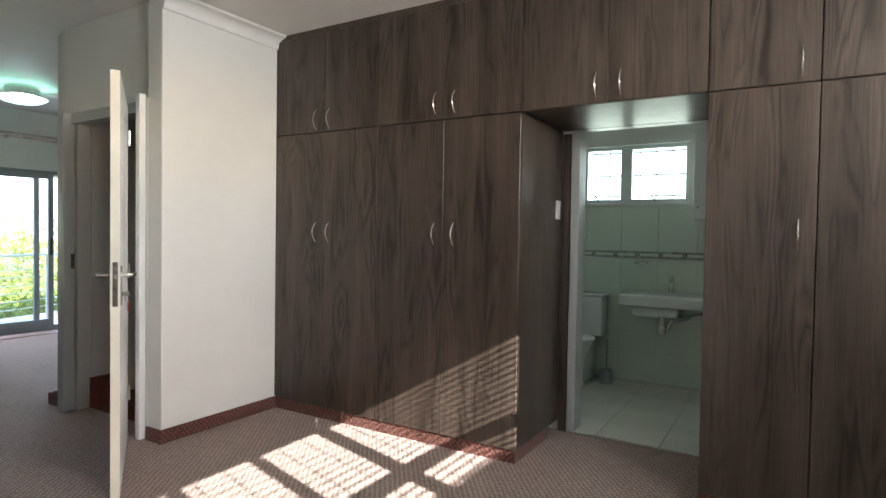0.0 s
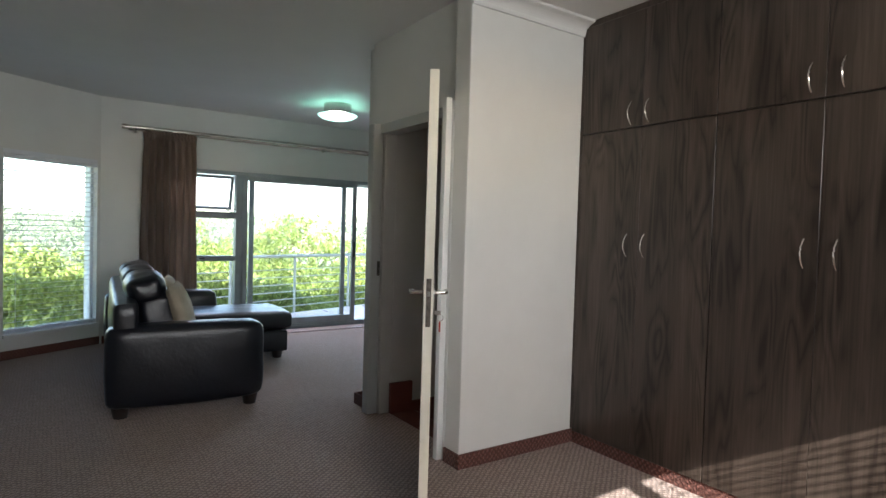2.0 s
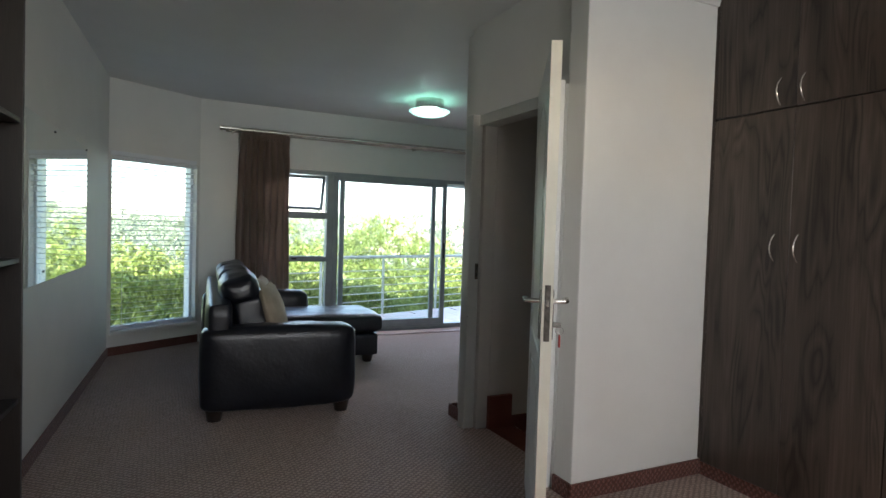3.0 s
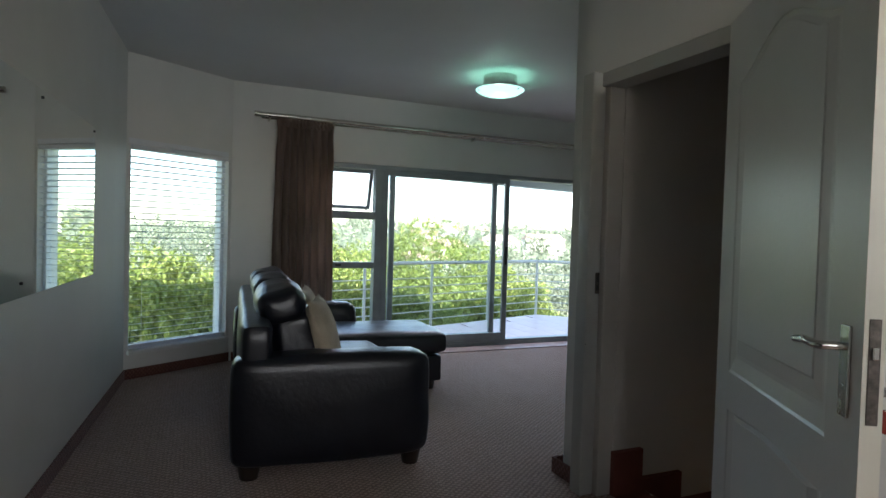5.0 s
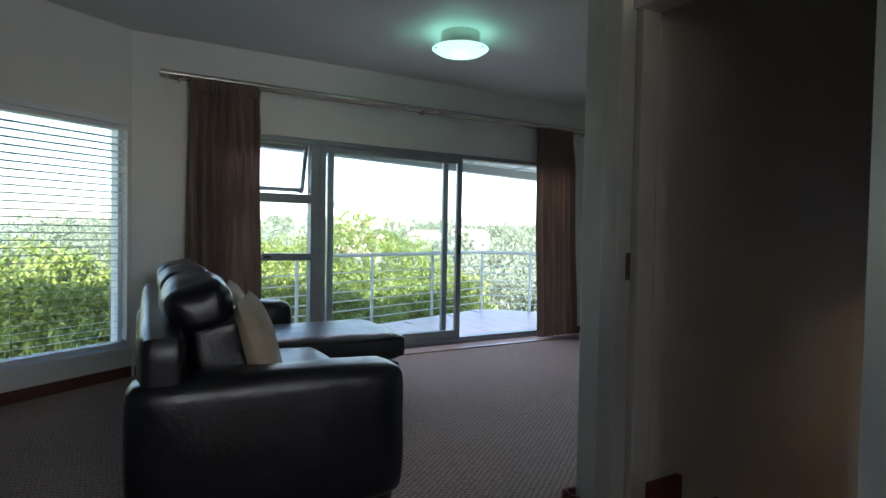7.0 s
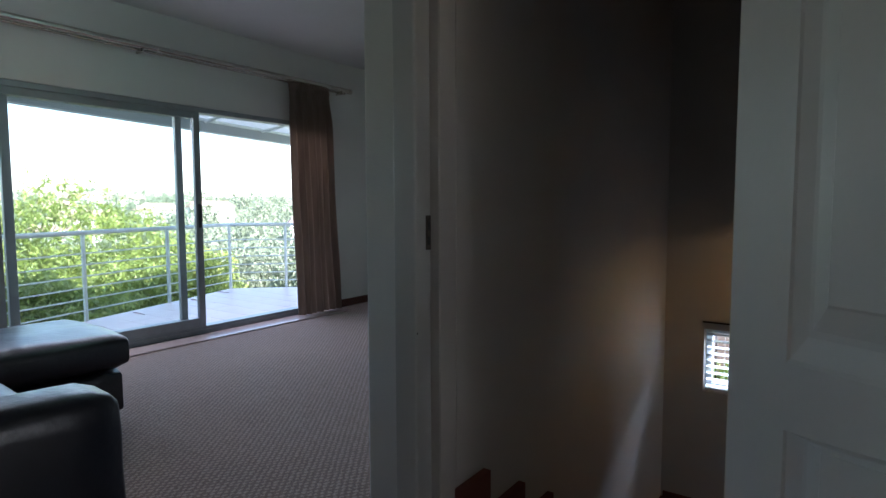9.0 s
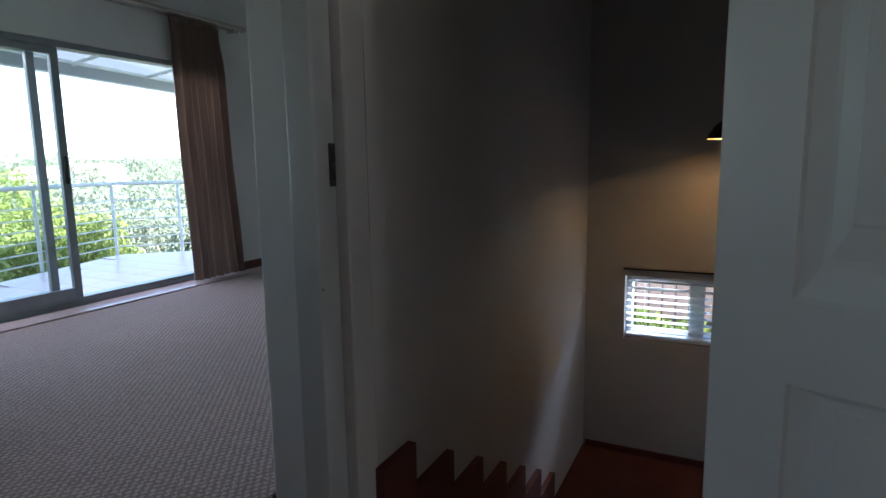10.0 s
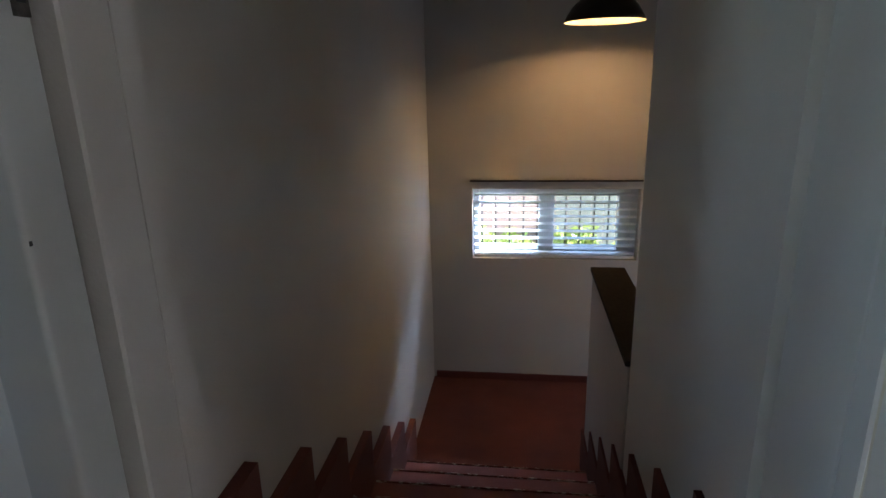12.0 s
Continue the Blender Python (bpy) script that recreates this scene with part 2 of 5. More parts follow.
def leaf_mat(name, c1, c2, c3):
    m, nt, b = mat(name, 0.45)
    g = nt.nodes.new("ShaderNodeNewGeometry")
    nt.links.new(ramp(nt, g.outputs["Random Per Island"], [(0.0, c1), (0.6, c2), (1.0, c3)]), b.inputs["Base Color"])
    b.inputs["Transmission Weight"].default_value = 0.0
    t = nt.nodes.new("ShaderNodeBsdfTranslucent")
    nt.links.new(ramp(nt, g.outputs["Random Per Island"], [(0.0, c2), (1.0, c3)]), t.inputs[0])
    mx = nt.nodes.new("ShaderNodeMixShader")
    mx.inputs[0].default_value = 0.3
    nt.links.new(b.outputs[0], mx.inputs[1])
    nt.links.new(t.outputs[0], mx.inputs[2])
    nt.links.new(mx.outputs[0], nt.nodes["Material Output"].inputs[0])
    return m


M_LEAF = leaf_mat("mango_leaves", (0.10, 0.15, 0.03), (0.20, 0.26, 0.06), (0.34, 0.38, 0.11))
# Distant foliage is paler and greyer, with haze mixed into its leaf colour.
M_LEAF2 = leaf_mat("far_leaves_haze_tint", (0.14, 0.18, 0.11), (0.21, 0.25, 0.17), (0.30, 0.33, 0.25))
M_GRASS = mottled("hillside_grass", (0.17, 0.21, 0.12), (0.27, 0.30, 0.20), 0.95, 0.08, bumps=0.2, fine=3.0)


def glass_mat(name, tint=(0.97, 0.99, 0.98)):
    m, nt, b = mat(name, 0.0)
    nt.nodes.remove(b)
    tr, gl, lw, mx = (nt.nodes.new("ShaderNode" + k) for k in ("BsdfTransparent", "BsdfGlossy", "LayerWeight", "MixShader"))
    tr.inputs[0].default_value = (*tint, 1)
    gl.inputs["Roughness"].default_value = 0.02
    lw.inputs[0].default_value = 0.5
    steep, share = nt.nodes.new("ShaderNodeMath"), nt.nodes.new("ShaderNodeMath")
    steep.operation, share.operation = "POWER", "MULTIPLY_ADD"
    steep.inputs[1].default_value = 4.5
    share.inputs[1].default_value, share.inputs[2].default_value = 0.95, 0.035
    nt.links.new(lw.outputs["Facing"], steep.inputs[0])
    nt.links.new(steep.outputs[0], share.inputs[0])
    nt.links.new(share.outputs[0], mx.inputs[0])
    nt.links.new(tr.outputs[0], mx.inputs[1])
    nt.links.new(gl.outputs[0], mx.inputs[2])
    nt.links.new(mx.outputs[0], nt.nodes["Material Output"].inputs[0])
    return m


M_GLASS = glass_mat("window_glass")
M_MIRROR, _nt, _b = mat("mirror_silver", 0.02, 1.0)
_b.inputs["Base Color"].default_value = (0.80, 0.84, 0.82, 1)


def glow(name, color, strength):
    m, nt, b = mat(name, 0.4)
    b.inputs["Base Color"].default_value = (*color, 1)
    b.inputs["Emission Color"].default_value, b.inputs["Emission Strength"].default_value = (*color, 1), strength
    return m


M_LAMPGLASS = glow("lit_frosted_glass", (0.30, 0.62, 0.50), 0.75)
M_LAMPCORE = glow("lit_tube", (0.85, 1.0, 0.95), 6.0)
M_BULB = glow("warm_bulb", (1.0, 0.62, 0.25), 14.0)
M_AWNING, _nt, _b = mat("translucent_awning_sheet", 0.5)
_b.inputs["Base Color"].default_value = (0.35, 0.38, 0.38, 1)
_t = _nt.nodes.new("ShaderNodeBsdfTranslucent")
_t.inputs[0].default_value = (0.30, 0.33, 0.33, 1)
_m = _nt.nodes.new("ShaderNodeMixShader")
_m.inputs[0].default_value = 0.5
_nt.links.new(_b.outputs[0], _m.inputs[1])
_nt.links.new(_t.outputs[0], _m.inputs[2])
_nt.links.new(_m.outputs[0], _nt.nodes["Material Output"].inputs[0])


# ---- mesh helpers ----
def part(name, bm, material, parent=None, label="", at=None, smooth=False, kind=""):
    me = bpy.data.meshes.new(name)
    bm.to_mesh(me)
    bm.free()
    me.materials.append(material)
    if smooth:
        me.polygons.foreach_set("use_smooth", [True] * len(me.polygons))
        me.set_sharp_from_angle(angle=radians(40))
    ob = new(name, me)
    if parent is not None:
        ob.parent = parent
    if at is not None:
        ob.matrix_basis = at
    return tagged(ob, label, kind=kind)


def thing(name, at, label, category, group=""):
    ob = new(name)
    ob.empty_display_size = 0.1
    ob.matrix_basis = at if isinstance(at, Matrix) else Matrix.Translation(at)
    return tagged(ob, label, category, group)


def box(x0, x1, y0, y1, z0, z1, bevel=0.0, seg=2, bm=None):
    bm = bm or bmesh.new()
    m = Matrix.Translation(((x0 + x1) / 2, (y0 + y1) / 2, (z0 + z1) / 2)) @ Matrix.Diagonal((x1 - x0, y1 - y0, z1 - z0, 1))
    g = bmesh.ops.create_cube(bm, size=1, matrix=m)
    if bevel:
        es = list({e for v in g["verts"] for e in v.link_edges})
        bmesh.ops.bevel(bm, geom=es, offset=bevel, segments=seg, affect="EDGES", profile=0.5)
    return bm


def tube(a, b, r, seg=12, bm=None, r2=None):
    bm = bm or bmesh.new()
    a, b = Vector(a), Vector(b)
    m = Matrix.Translation((a + b) / 2) @ (b - a).to_track_quat("Z", "Y").to_matrix().to_4x4()
    bmesh.ops.create_cone(bm, cap_ends=True, segments=seg, radius1=r, radius2=r if r2 is None else r2, depth=(b - a).length, matrix=m)
    return bm


def path_tube(pts, r, seg=8, bm=None):
    bm = bm or bmesh.new()
    pts = [Vector(p) for p in pts]
    rings = []
    up = Vector((0.13, 0.21, 0.97)).normalized()
    for i, p in enumerate(pts):
        d = (pts[min(i + 1, len(pts) - 1)] - pts[max(i - 1, 0)]).normalized()
        s = d.cross(up).normalized()
        u = s.cross(d)
        rings.append([bm.verts.new(p + r * (math.cos(k) * s + math.sin(k) * u)) for k in np.linspace(0, 2 * math.pi, seg, endpoint=False)])
    for q, w in zip(rings, rings[1:]):
        for k in range(seg):
            bm.faces.new((q[k], q[(k + 1) % seg], w[(k + 1) % seg], w[k]))
    bm.faces.new(rings[0][::-1])
    bm.faces.new(rings[-1])
    return bm


def lathe(profile, seg=32, bm=None, at=(0, 0, 0)):
    bm = bm or bmesh.new()
    rings = [[bm.verts.new((at[0] + r * math.cos(a), at[1] + r * math.sin(a), at[2] + z)) for a in np.linspace(0, 2 * math.pi, seg, endpoint=False)] for r, z in profile]
    for q, w in zip(rings, rings[1:]):
        for k in range(seg):
            bm.faces.new((q[k], q[(k + 1) % seg], w[(k + 1) % seg], w[k]))
    return bm


def soft_box(x0, x1, y0, y1, z0, z1, r, puff=0.0, seed=0, cuts=10, wrinkle=0.0):
    """An upholstered block: rounded edges, swelling faces and slight creases."""
    bm = box(x0, x1, y0, y1, z0, z1)
    bmesh.ops.subdivide_edges(bm, edges=bm.edges[:], cuts=cuts, use_grid_fill=True)
    c = Vector(((x0 + x1) / 2, (y0 + y1) / 2, (z0 + z1) / 2))
    h = Vector(((x1 - x0) / 2, (y1 - y0) / 2, (z1 - z0) / 2))
    for v in bm.verts:
        d = v.co - c
        inner = Vector([max(-(h[i] - r), min(h[i] - r, d[i])) for i in range(3)])
        out = d - inner
        if out.length > 1e-6:
            out = out.normalized() * min(r, max(abs(out.x), abs(out.y), abs(out.z)))
        n = d.copy()
        q = [abs(inner[i]) / max(h[i], 1e-6) for i in range(3)]
        swell = puff * (1 - q[0] ** 2) * (1 - q[1] ** 2) if abs(d.z) > h.z * 0.98 else (puff * (1 - q[0] ** 2) * (1 - q[2] ** 2) if abs(d.y) > h.y * 0.98 else puff * (1 - q[1] ** 2) * (1 - q[2] ** 2))
        ax = 2 if abs(d.z) > h.z * 0.98 else (1 if abs(d.y) > h.y * 0.98 else 0)
        new_d = inner + out
        new_d[ax] += math.copysign(swell, d[ax])
        if wrinkle:
            w = noise.noise(Vector((d.x * 7 + seed * 5, d.y * 7, d.z * 7))) * wrinkle
            new_d += out.normalized() * w if out.length > 1e-6 else Vector((0, 0, 0))
        v.co = c + new_d
    return bm


def wall_with_holes(name, u0, u1, z0, z1, holes, to_world, thick, material, label=""):
    """A wall from u0 to u1 in its own frame, y from 0 to thick, with openings (ua, ub, za, zb); one mesh of butted blocks."""
    bm = bmesh.new()
    us = sorted({u0, u1, *[h[0] for h in holes], *[h[1] for h in holes]})
    zs = sorted({z0, z1, *[h[2] for h in holes], *[h[3] for h in holes]})
    solid = {}
    for i in range(len(us) - 1):
        for k in range(len(zs) - 1):
            uc, zc = (us[i] + us[i + 1]) / 2, (zs[k] + zs[k + 1]) / 2
            solid[i, k] = not any(a < uc < b and c < zc < d for a, b, c, d in holes)
    def V(u, y, z):
        return bm.verts.new((u, y, z))
    def quad(*p):
        bm.faces.new([V(*q) for q in p])
    for (i, k), s in solid.items():
        if not s:
            continue
        a, b, c, d = us[i], us[i + 1], zs[k], zs[k + 1]
        quad((a, 0, c), (b, 0, c), (b, 0, d), (a, 0, d))
        quad((a, thick, c), (a, thick, d), (b, thick, d), (b, thick, c))
        if not solid.get((i - 1, k)):
            quad((a, 0, c), (a, 0, d), (a, thick, d), (a, thick, c))
        if not solid.get((i + 1, k)):
            quad((b, 0, c), (b, thick, c), (b, thick, d), (b, 0, d))
        if not solid.get((i, k - 1)):
            quad((a, 0, c), (a, thick, c), (b, thick, c), (b, 0, c))
        if not solid.get((i, k + 1)):
            quad((a, 0, d), (b, 0, d), (b, thick, d), (a, thick, d))
    bmesh.ops.remove_doubles(bm, verts=bm.verts[:], dist=1e-5)
    bmesh.ops.recalc_face_normals(bm, faces=bm.faces[:])
    return part(name, bm, material, None, label, to_world, kind="structure")


def structure(name, bm, material, label=""):
    return part(name, bm, material, None, label, kind="structure")


# ---- structure ----
CEIL = 2.70
WX = -7.68           # inner face of the balcony wall
STAIR_X0, STAIR_X1 = -4.045, -3.185
DOOR_Y = 1.66

floor_bm = box(-8.0, -4.15, -1.0, 5.6, -0.2, 0.0)
box(-4.15, -1.4, -1.2, 1.79, -0.2, 0.0, bm=floor_bm)
box(-1.4, 2.0, -2.8, 1.79, -0.2, 0.0, bm=floor_bm)
box(-3.0, 2.0, 1.79, 3.245, -0.2, 0.0, bm=floor_bm)
structure("floor", floor_bm, M_CARPET, "brown woven carpet floor")
structure("ceiling", box(-8.1, 2.0, -2.8, 5.7, CEIL, CEIL + 0.2), M_CEIL, "white painted ceiling")

# balcony wall
to_west = Matrix.Translation((WX, 0, 0)) @ rotz(90)
wall_with_holes("wall_west", 0.176, 5.45, -0.05, CEIL, [(0.86, 4.78, 0.0, 2.0)], to_west, 0.2, M_WALL, "white painted wall round the balcony doors")
# slanted wall with the tall window
WA, WB = Vector((-7.15, -0.668, 0)), Vector((-7.683, 0.172, 0))
SLANT = (WB - WA).length
slant_dir = (WB - WA).normalized()
to_slant = Matrix.Translation(WA) @ rotz(math.degrees(math.atan2(slant_dir.y, slant_dir.x)))
W1 = (0.035, 0.965, 0.235, 1.957)
wall_with_holes("wall_slanted", -0.15, SLANT + 0.07, -0.05, CEIL, [W1], to_slant, 0.2, M_WALL, "white slanted wall with a tall window")
SOUTH = Matrix.Translation((-7.15, -0.668, 0)) @ rotz(-3.434)
part("wall_south", box(-0.2, 5.96, -0.2, 0.0, -0.05, CEIL), M_WALL, None, "white painted wall with a large mirror", SOUTH, kind="structure")
structure("wall_north", box(-7.9, -4.37, 5.45, 5.65, -0.05, CEIL), M_WALL, "white painted wall")
structure("wall_bedroom_return", box(-1.4, -1.2, -2.8, -1.03, -0.05, CEIL), M_WALL)
structure("wall_bedroom_south", box(-1.2, 1.96, -2.8, -2.6, -0.05, CEIL), M_WALL)
to_east = Matrix.Translation((1.76, 0, 0)) @ rotz(90) @ Matrix.Diagonal((1, -1, 1, 1))
wall_with_holes("wall_east", -2.6, 3.25, -0.05, CEIL, [(-1.60, 1.80, 1.69, 2.455)], to_east, 0.2, M_WALL)
# stair partition: lounge side and stair side
structure("wall_partition", box(-4.37, -4.20, 1.73, 5.65, -0.05, CEIL, 0.010), M_WALL, "white painted partition wall")
structure("wall_stair_west", box(-4.20, STAIR_X0, 1.80, 4.70, -1.3, CEIL), M_STAIRWALL_DIM, "cream painted stair wall")
structure("wall_partition_end", box(-4.212, STAIR_X0 - 0.117, 1.685, 1.80, -0.05, CEIL), M_WALL)
structure("wall_over_stair_door", box(-4.161, -3.107, 1.68, 1.80, 2.10, CEIL), M_WALL)
structure("wall_door_side", box(-3.105, -2.962, 1.64, 2.64, -1.3, CEIL, 0.006), M_WALL, "white painted wall end")
# Whiter colour than the other stair walls, in place of lounge daylight.
structure("wall_stair_east", box(STAIR_X1, -3.107, 1.80, 2.638, -1.3, CEIL), M_WALL, "stair wall whitened for the daylight falling on it")
structure("wall_stair_back", box(-3.0, -2.0, 3.14, 3.24, -1.3, CEIL), M_STAIRWALL_DIM)
structure("wall_stair_back_side", box(-3.05, -2.964, 2.642, 3.14, -1.3, CEIL), M_STAIRWALL_DIM)
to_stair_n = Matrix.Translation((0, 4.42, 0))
wall_with_holes("wall_stair_north", STAIR_X0, -1.90, -1.3, CEIL, [(-3.79, -2.825, -0.115, 0.31)], to_stair_n, 0.2, M_STAIRWALL_DIM, "cream stair wall with a low window")
structure("wall_stair_far", box(-2.0, -1.9, 3.14, 4.42, -1.3, CEIL), M_STAIRWALL_DIM)
# bathroom shell
wall_with_holes("wall_bath_door", -1.90, 1.76, -0.05, CEIL, [(-0.98, -0.115, -0.05, 2.04)], Matrix.Translation((0, 3.25, 0)), 0.1, M_WALL)
wall_with_holes("wall_bath_north", -1.90, 1.0, -0.05, CEIL, [(-1.43, -0.50, 1.60, 2.12)], Matrix.Translation((0, 4.88, 0)), 0.2, M_WALL)
structure("wall_bath_west", box(-1.9, -1.7, 3.352, 4.88, -0.05, CEIL), M_WALL)
structure("wall_bath_east", box(0.9, 1.0, 3.352, 4.88, -0.05, CEIL), M_WALL)
structure("floor_bathroom_bed", box(-1.7, 0.9, 3.246, 4.88, -0.2, -0.002), M_WATER)

# stair flight
RISE, RUN, Y0 = 0.154, 0.2675, 1.969
for k in range(6):
    zt = -RISE * (k + 1)
    y0 = Y0 + RUN * k
    y1 = y0 + RUN
    structure("stair_tread" if k < 5 else "landing", box(STAIR_X0, STAIR_X1 if k < 5 else -2.0, y0, y1 + 0.02 if k < 5 else 4.42, zt - 0.2, zt, 0.012 if k < 5 else 0.0), M_STAIRCARPET,
              "dark red carpeted stair" if k < 5 else "dark red carpeted landing")
structure("stair_top", box(STAIR_X0, STAIR_X1, 1.792, Y0 + 0.02, -0.2, 0.0, 0.012), M_STAIRCARPET, "red-brown carpeted stair head")


def saw_board(x, side):
    bm = bmesh.new()
    for k in range(7):
        ya = 1.786 if k == 0 else Y0 + RUN * (k - 1) + 0.001
        yb = Y0 + RUN * k
        zt = -RISE * k
        box(min(x, x + side * 0.029), max(x, x + side * 0.029), ya, yb, zt - 0.18, zt + 0.22, bm=bm)
    return bm


m_nosing, nt_, b_ = mat("worn_stair_nosing", 0.9)
nn = tex(nt_, "Noise", coords(nt_, (14, 40, 40)), Scale=3.0, Detail=5.0)
nt_.links.new(ramp(nt_, nn.outputs[0], [(0.50, (0.10, 0.025, 0.017)), (0.64, (0.36, 0.30, 0.25))]), b_.inputs["Base Color"])
for k in range(6):
    y = Y0 + RUN * (k - 1) + RUN + (0.02 if k == 0 else 0.02)
    structure("stair_nosing", box(STAIR_X0 + 0.02, STAIR_X1 - 0.02, y - 0.006, y + 0.002, -RISE * k - 0.008, -RISE * k + 0.003, 0.002, 1), m_nosing, "worn pale-flecked stair nosing")


structure("trim", saw_board(STAIR_X0 + 0.001, 1), M_STAIRCARPET, "stepped dark red skirting along the stair")
bm = bmesh.new()
for k in range(1, 7):
    yb = Y0 + RUN * k
    box(STAIR_X1 - 0.015, STAIR_X1 - 0.001, yb - RUN + 0.001, yb, -RISE * k - 0.18, -RISE * k + 0.22, bm=bm)
box(STAIR_X1 - 0.015, STAIR_X1 - 0.001, 1.81, Y0, -0.18, 0.22, bm=bm)
structure("trim", bm, M_STAIRCARPET, "stepped dark red skirting along the stair")
structure("baseboard", box(STAIR_X0 + 0.016, -2.0, 4.405, 4.419, -0.923, -0.882), M_STAIRCARPET, "dark red carpet skirting")
structure("parapet", box(STAIR_X1 - 0.006, -3.062, 2.642, 3.52, -1.3, 0.105), M_STAIRWALL_DIM, "cream low wall beside the stair")
structure("parapet_capping", box(STAIR_X1 - 0.014, -3.053, 2.644, 3.535, 0.107, 0.128, 0.004), M_GRANITE, "dark capping on the low stair wall")

# skirtings of carpet strip
def skirt(x0, y0, x1, y1, h=0.085):
    a, b = Vector((x0, y0, 0)), Vector((x1, y1, 0))
    d = b - a
    bm = box(0, d.length, 0, 0.014, 0, h, 0.003)
    return part("baseboard", bm, M_CARPETRED, None, "red-brown carpet strip skirting", Matrix.Translation(a) @ rotz(math.degrees(math.atan2(d.y, d.x))), kind="structure")


skirt(-2.946, 1.625, -2.946, 2.55)
skirt(-3.10, 1.625, -2.962, 1.625)
skirt(-4.386, 5.43, -4.386, 1.684)
skirt(-4.385, 1.668, -4.120, 1.668)
skirt(-7.62, 5.435, -4.39, 5.435)
part("baseboard", box(0.02, 3.96, 0.001, 0.015, 0, 0.085, 0.003), M_CARPETRED, None, "red-brown carpet strip skirting", SOUTH, kind="structure")
part("baseboard", box(0.0, SLANT, -0.016, -0.002, 0, 0.085, 0.003), M_CARPETRED, None, "red-brown carpet strip skirting", to_slant, kind="structure")
skirt(WX + 0.001, 0.84, WX + 0.001, 0.20)
skirt(WX + 0.001, 5.43, WX + 0.001, 4.80)

# cornice in the bedroom
def cornice(x0, y0, x1, y1):
    d = Vector((x1 - x0, y1 - y0, 0))
    bm = bmesh.new()
    prof = [(0, -0.09), (0.012, -0.09), (0.016, -0.075)] + [(0.016 + 0.058 * (1 - math.cos(a)), -0.075 + 0.058 * math.sin(a)) for a in np.linspace(0.2, 1.5, 7)] + [(0.085, -0.012), (0.09, 0), (0, 0)]
    ends = [[bm.verts.new((u, -p, CEIL - 0.001 + z)) for p, z in prof] for u in (0, d.length)]
    for k in range(len(prof) - 1):
        bm.faces.new((ends[0][k], ends[0][k + 1], ends[1][k + 1], ends[1][k]))
    bm.faces.new(ends[0])
    bm.faces.new(ends[1][::-1])
    bmesh.ops.recalc_face_normals(bm, faces=bm.faces[:])
    return part("cornice", bm, M_CEIL, None, "white moulded cornice", Matrix.Translation((x0, y0, 0)) @ rotz(math.degrees(math.atan2(d.y, d.x))), kind="structure")


cornice(-2.961, 1.64, -2.961, 2.54)


# ---- balcony doors, windows ----
def frame_bars(bars, bm=None, bevel=0.003):
    bm = bm or bmesh.new()
    for b in bars:
        box(*b, bevel=bevel, seg=1, bm=bm)
    return bm


def pane(x0, x1, z0, z1, parent, at=None, y=0.0, name="pane"):
    ob = part(name, box(x0, x1, y - 0.003, y + 0.003, z0, z1), M_GLASS, parent, "clear glass pane", at)
    ob.visible_shadow = False
    return ob


def ring(x0, x1, z0, z1, w, y0, y1):
    return [(x0, x0 + w, y0, y1, z0, z1), (x1 - w, x1, y0, y1, z0, z1), (x0 + w, x1 - w, y0, y1, z0, z0 + w), (x0 + w, x1 - w, y0, y1, z1 - w, z1)]


win = thing("balcony_door_set", to_west, "grey aluminium sliding balcony door beside a three-pane side light", "sliding door")
part("outer_frame", frame_bars(ring(0.86, 4.78, 0.0, 2.0, 0.045, 0.02, 0.14) + [(1.62, 1.70, 0.022, 0.138, 0.045, 1.955), (0.905, 1.62, 0.03, 0.12, 1.42, 1.50), (0.905, 1.62, 0.03, 0.12, 0.90, 0.965)]), M_ALU, win)
part("threshold", box(1.70, 4.735, 0.03, 0.13, 0.045, 0.07, 0.002), M_ALU, win, "raised aluminium track")
for z0, z1 in ((0.045, 0.90), (0.965, 1.42)):
    pane(0.905, 1.62, z0, z1, win, y=0.07)
vent = part("vent_window", frame_bars(ring(0.0, 0.70, -0.43, 0.0, 0.035, -0.015, 0.02)), M_ALU, win, "top-hung vent window pushed open", Matrix.Translation((0.912, 0.10, 1.945)) @ Matrix.Rotation(radians(17), 4, "X"))
pane(0.035, 0.665, -0.395, -0.035, vent)
part("stay", tube((1.55, 0.05, 1.51), (1.55, 0.20, 1.53), 0.006), M_BLACK, win, "black window stay")
part("catch", box(1.2, 1.26, 0.0, 0.028, 0.925, 0.945, 0.004), M_BLACK, win, "black window catch")


def sash(x0, x1, y, label):
    s = part("sliding_sash", frame_bars([(x0, x0 + 0.06, y - 0.02, y + 0.02, 0.07, 1.955), (x1 - 0.06, x1, y - 0.02, y + 0.02, 0.07, 1.955), (x0 + 0.06, x1 - 0.06, y - 0.02, y + 0.02, 0.07, 0.15), (x0 + 0.06, x1 - 0.06, y - 0.02, y + 0.02, 1.90, 1.955)]), M_ALU, win, label)
    pane(x0 + 0.06, x1 - 0.06, 0.15, 1.90, s, y=y)
    return s


sash(1.80, 3.12, 0.105, "sliding sash pushed fully open")
s = sash(1.705, 3.26, 0.055, "fixed glazed sash")
h = part("pull_handle", box(3.215, 3.235, 0.008, 0.034, 0.95, 1.16, 0.006), M_BLACK, win, "black pull handle")

M_GLOSSTILE = mottled("glossy_pinkish_tile", (0.50, 0.39, 0.37), (0.60, 0.49, 0.46), 0.18, 3.0, bumps=0.03)
thr = thing("tiled_threshold", (WX, 1.70, 0.0), "strip of pinkish tiles inside the balcony doors", "tiles")
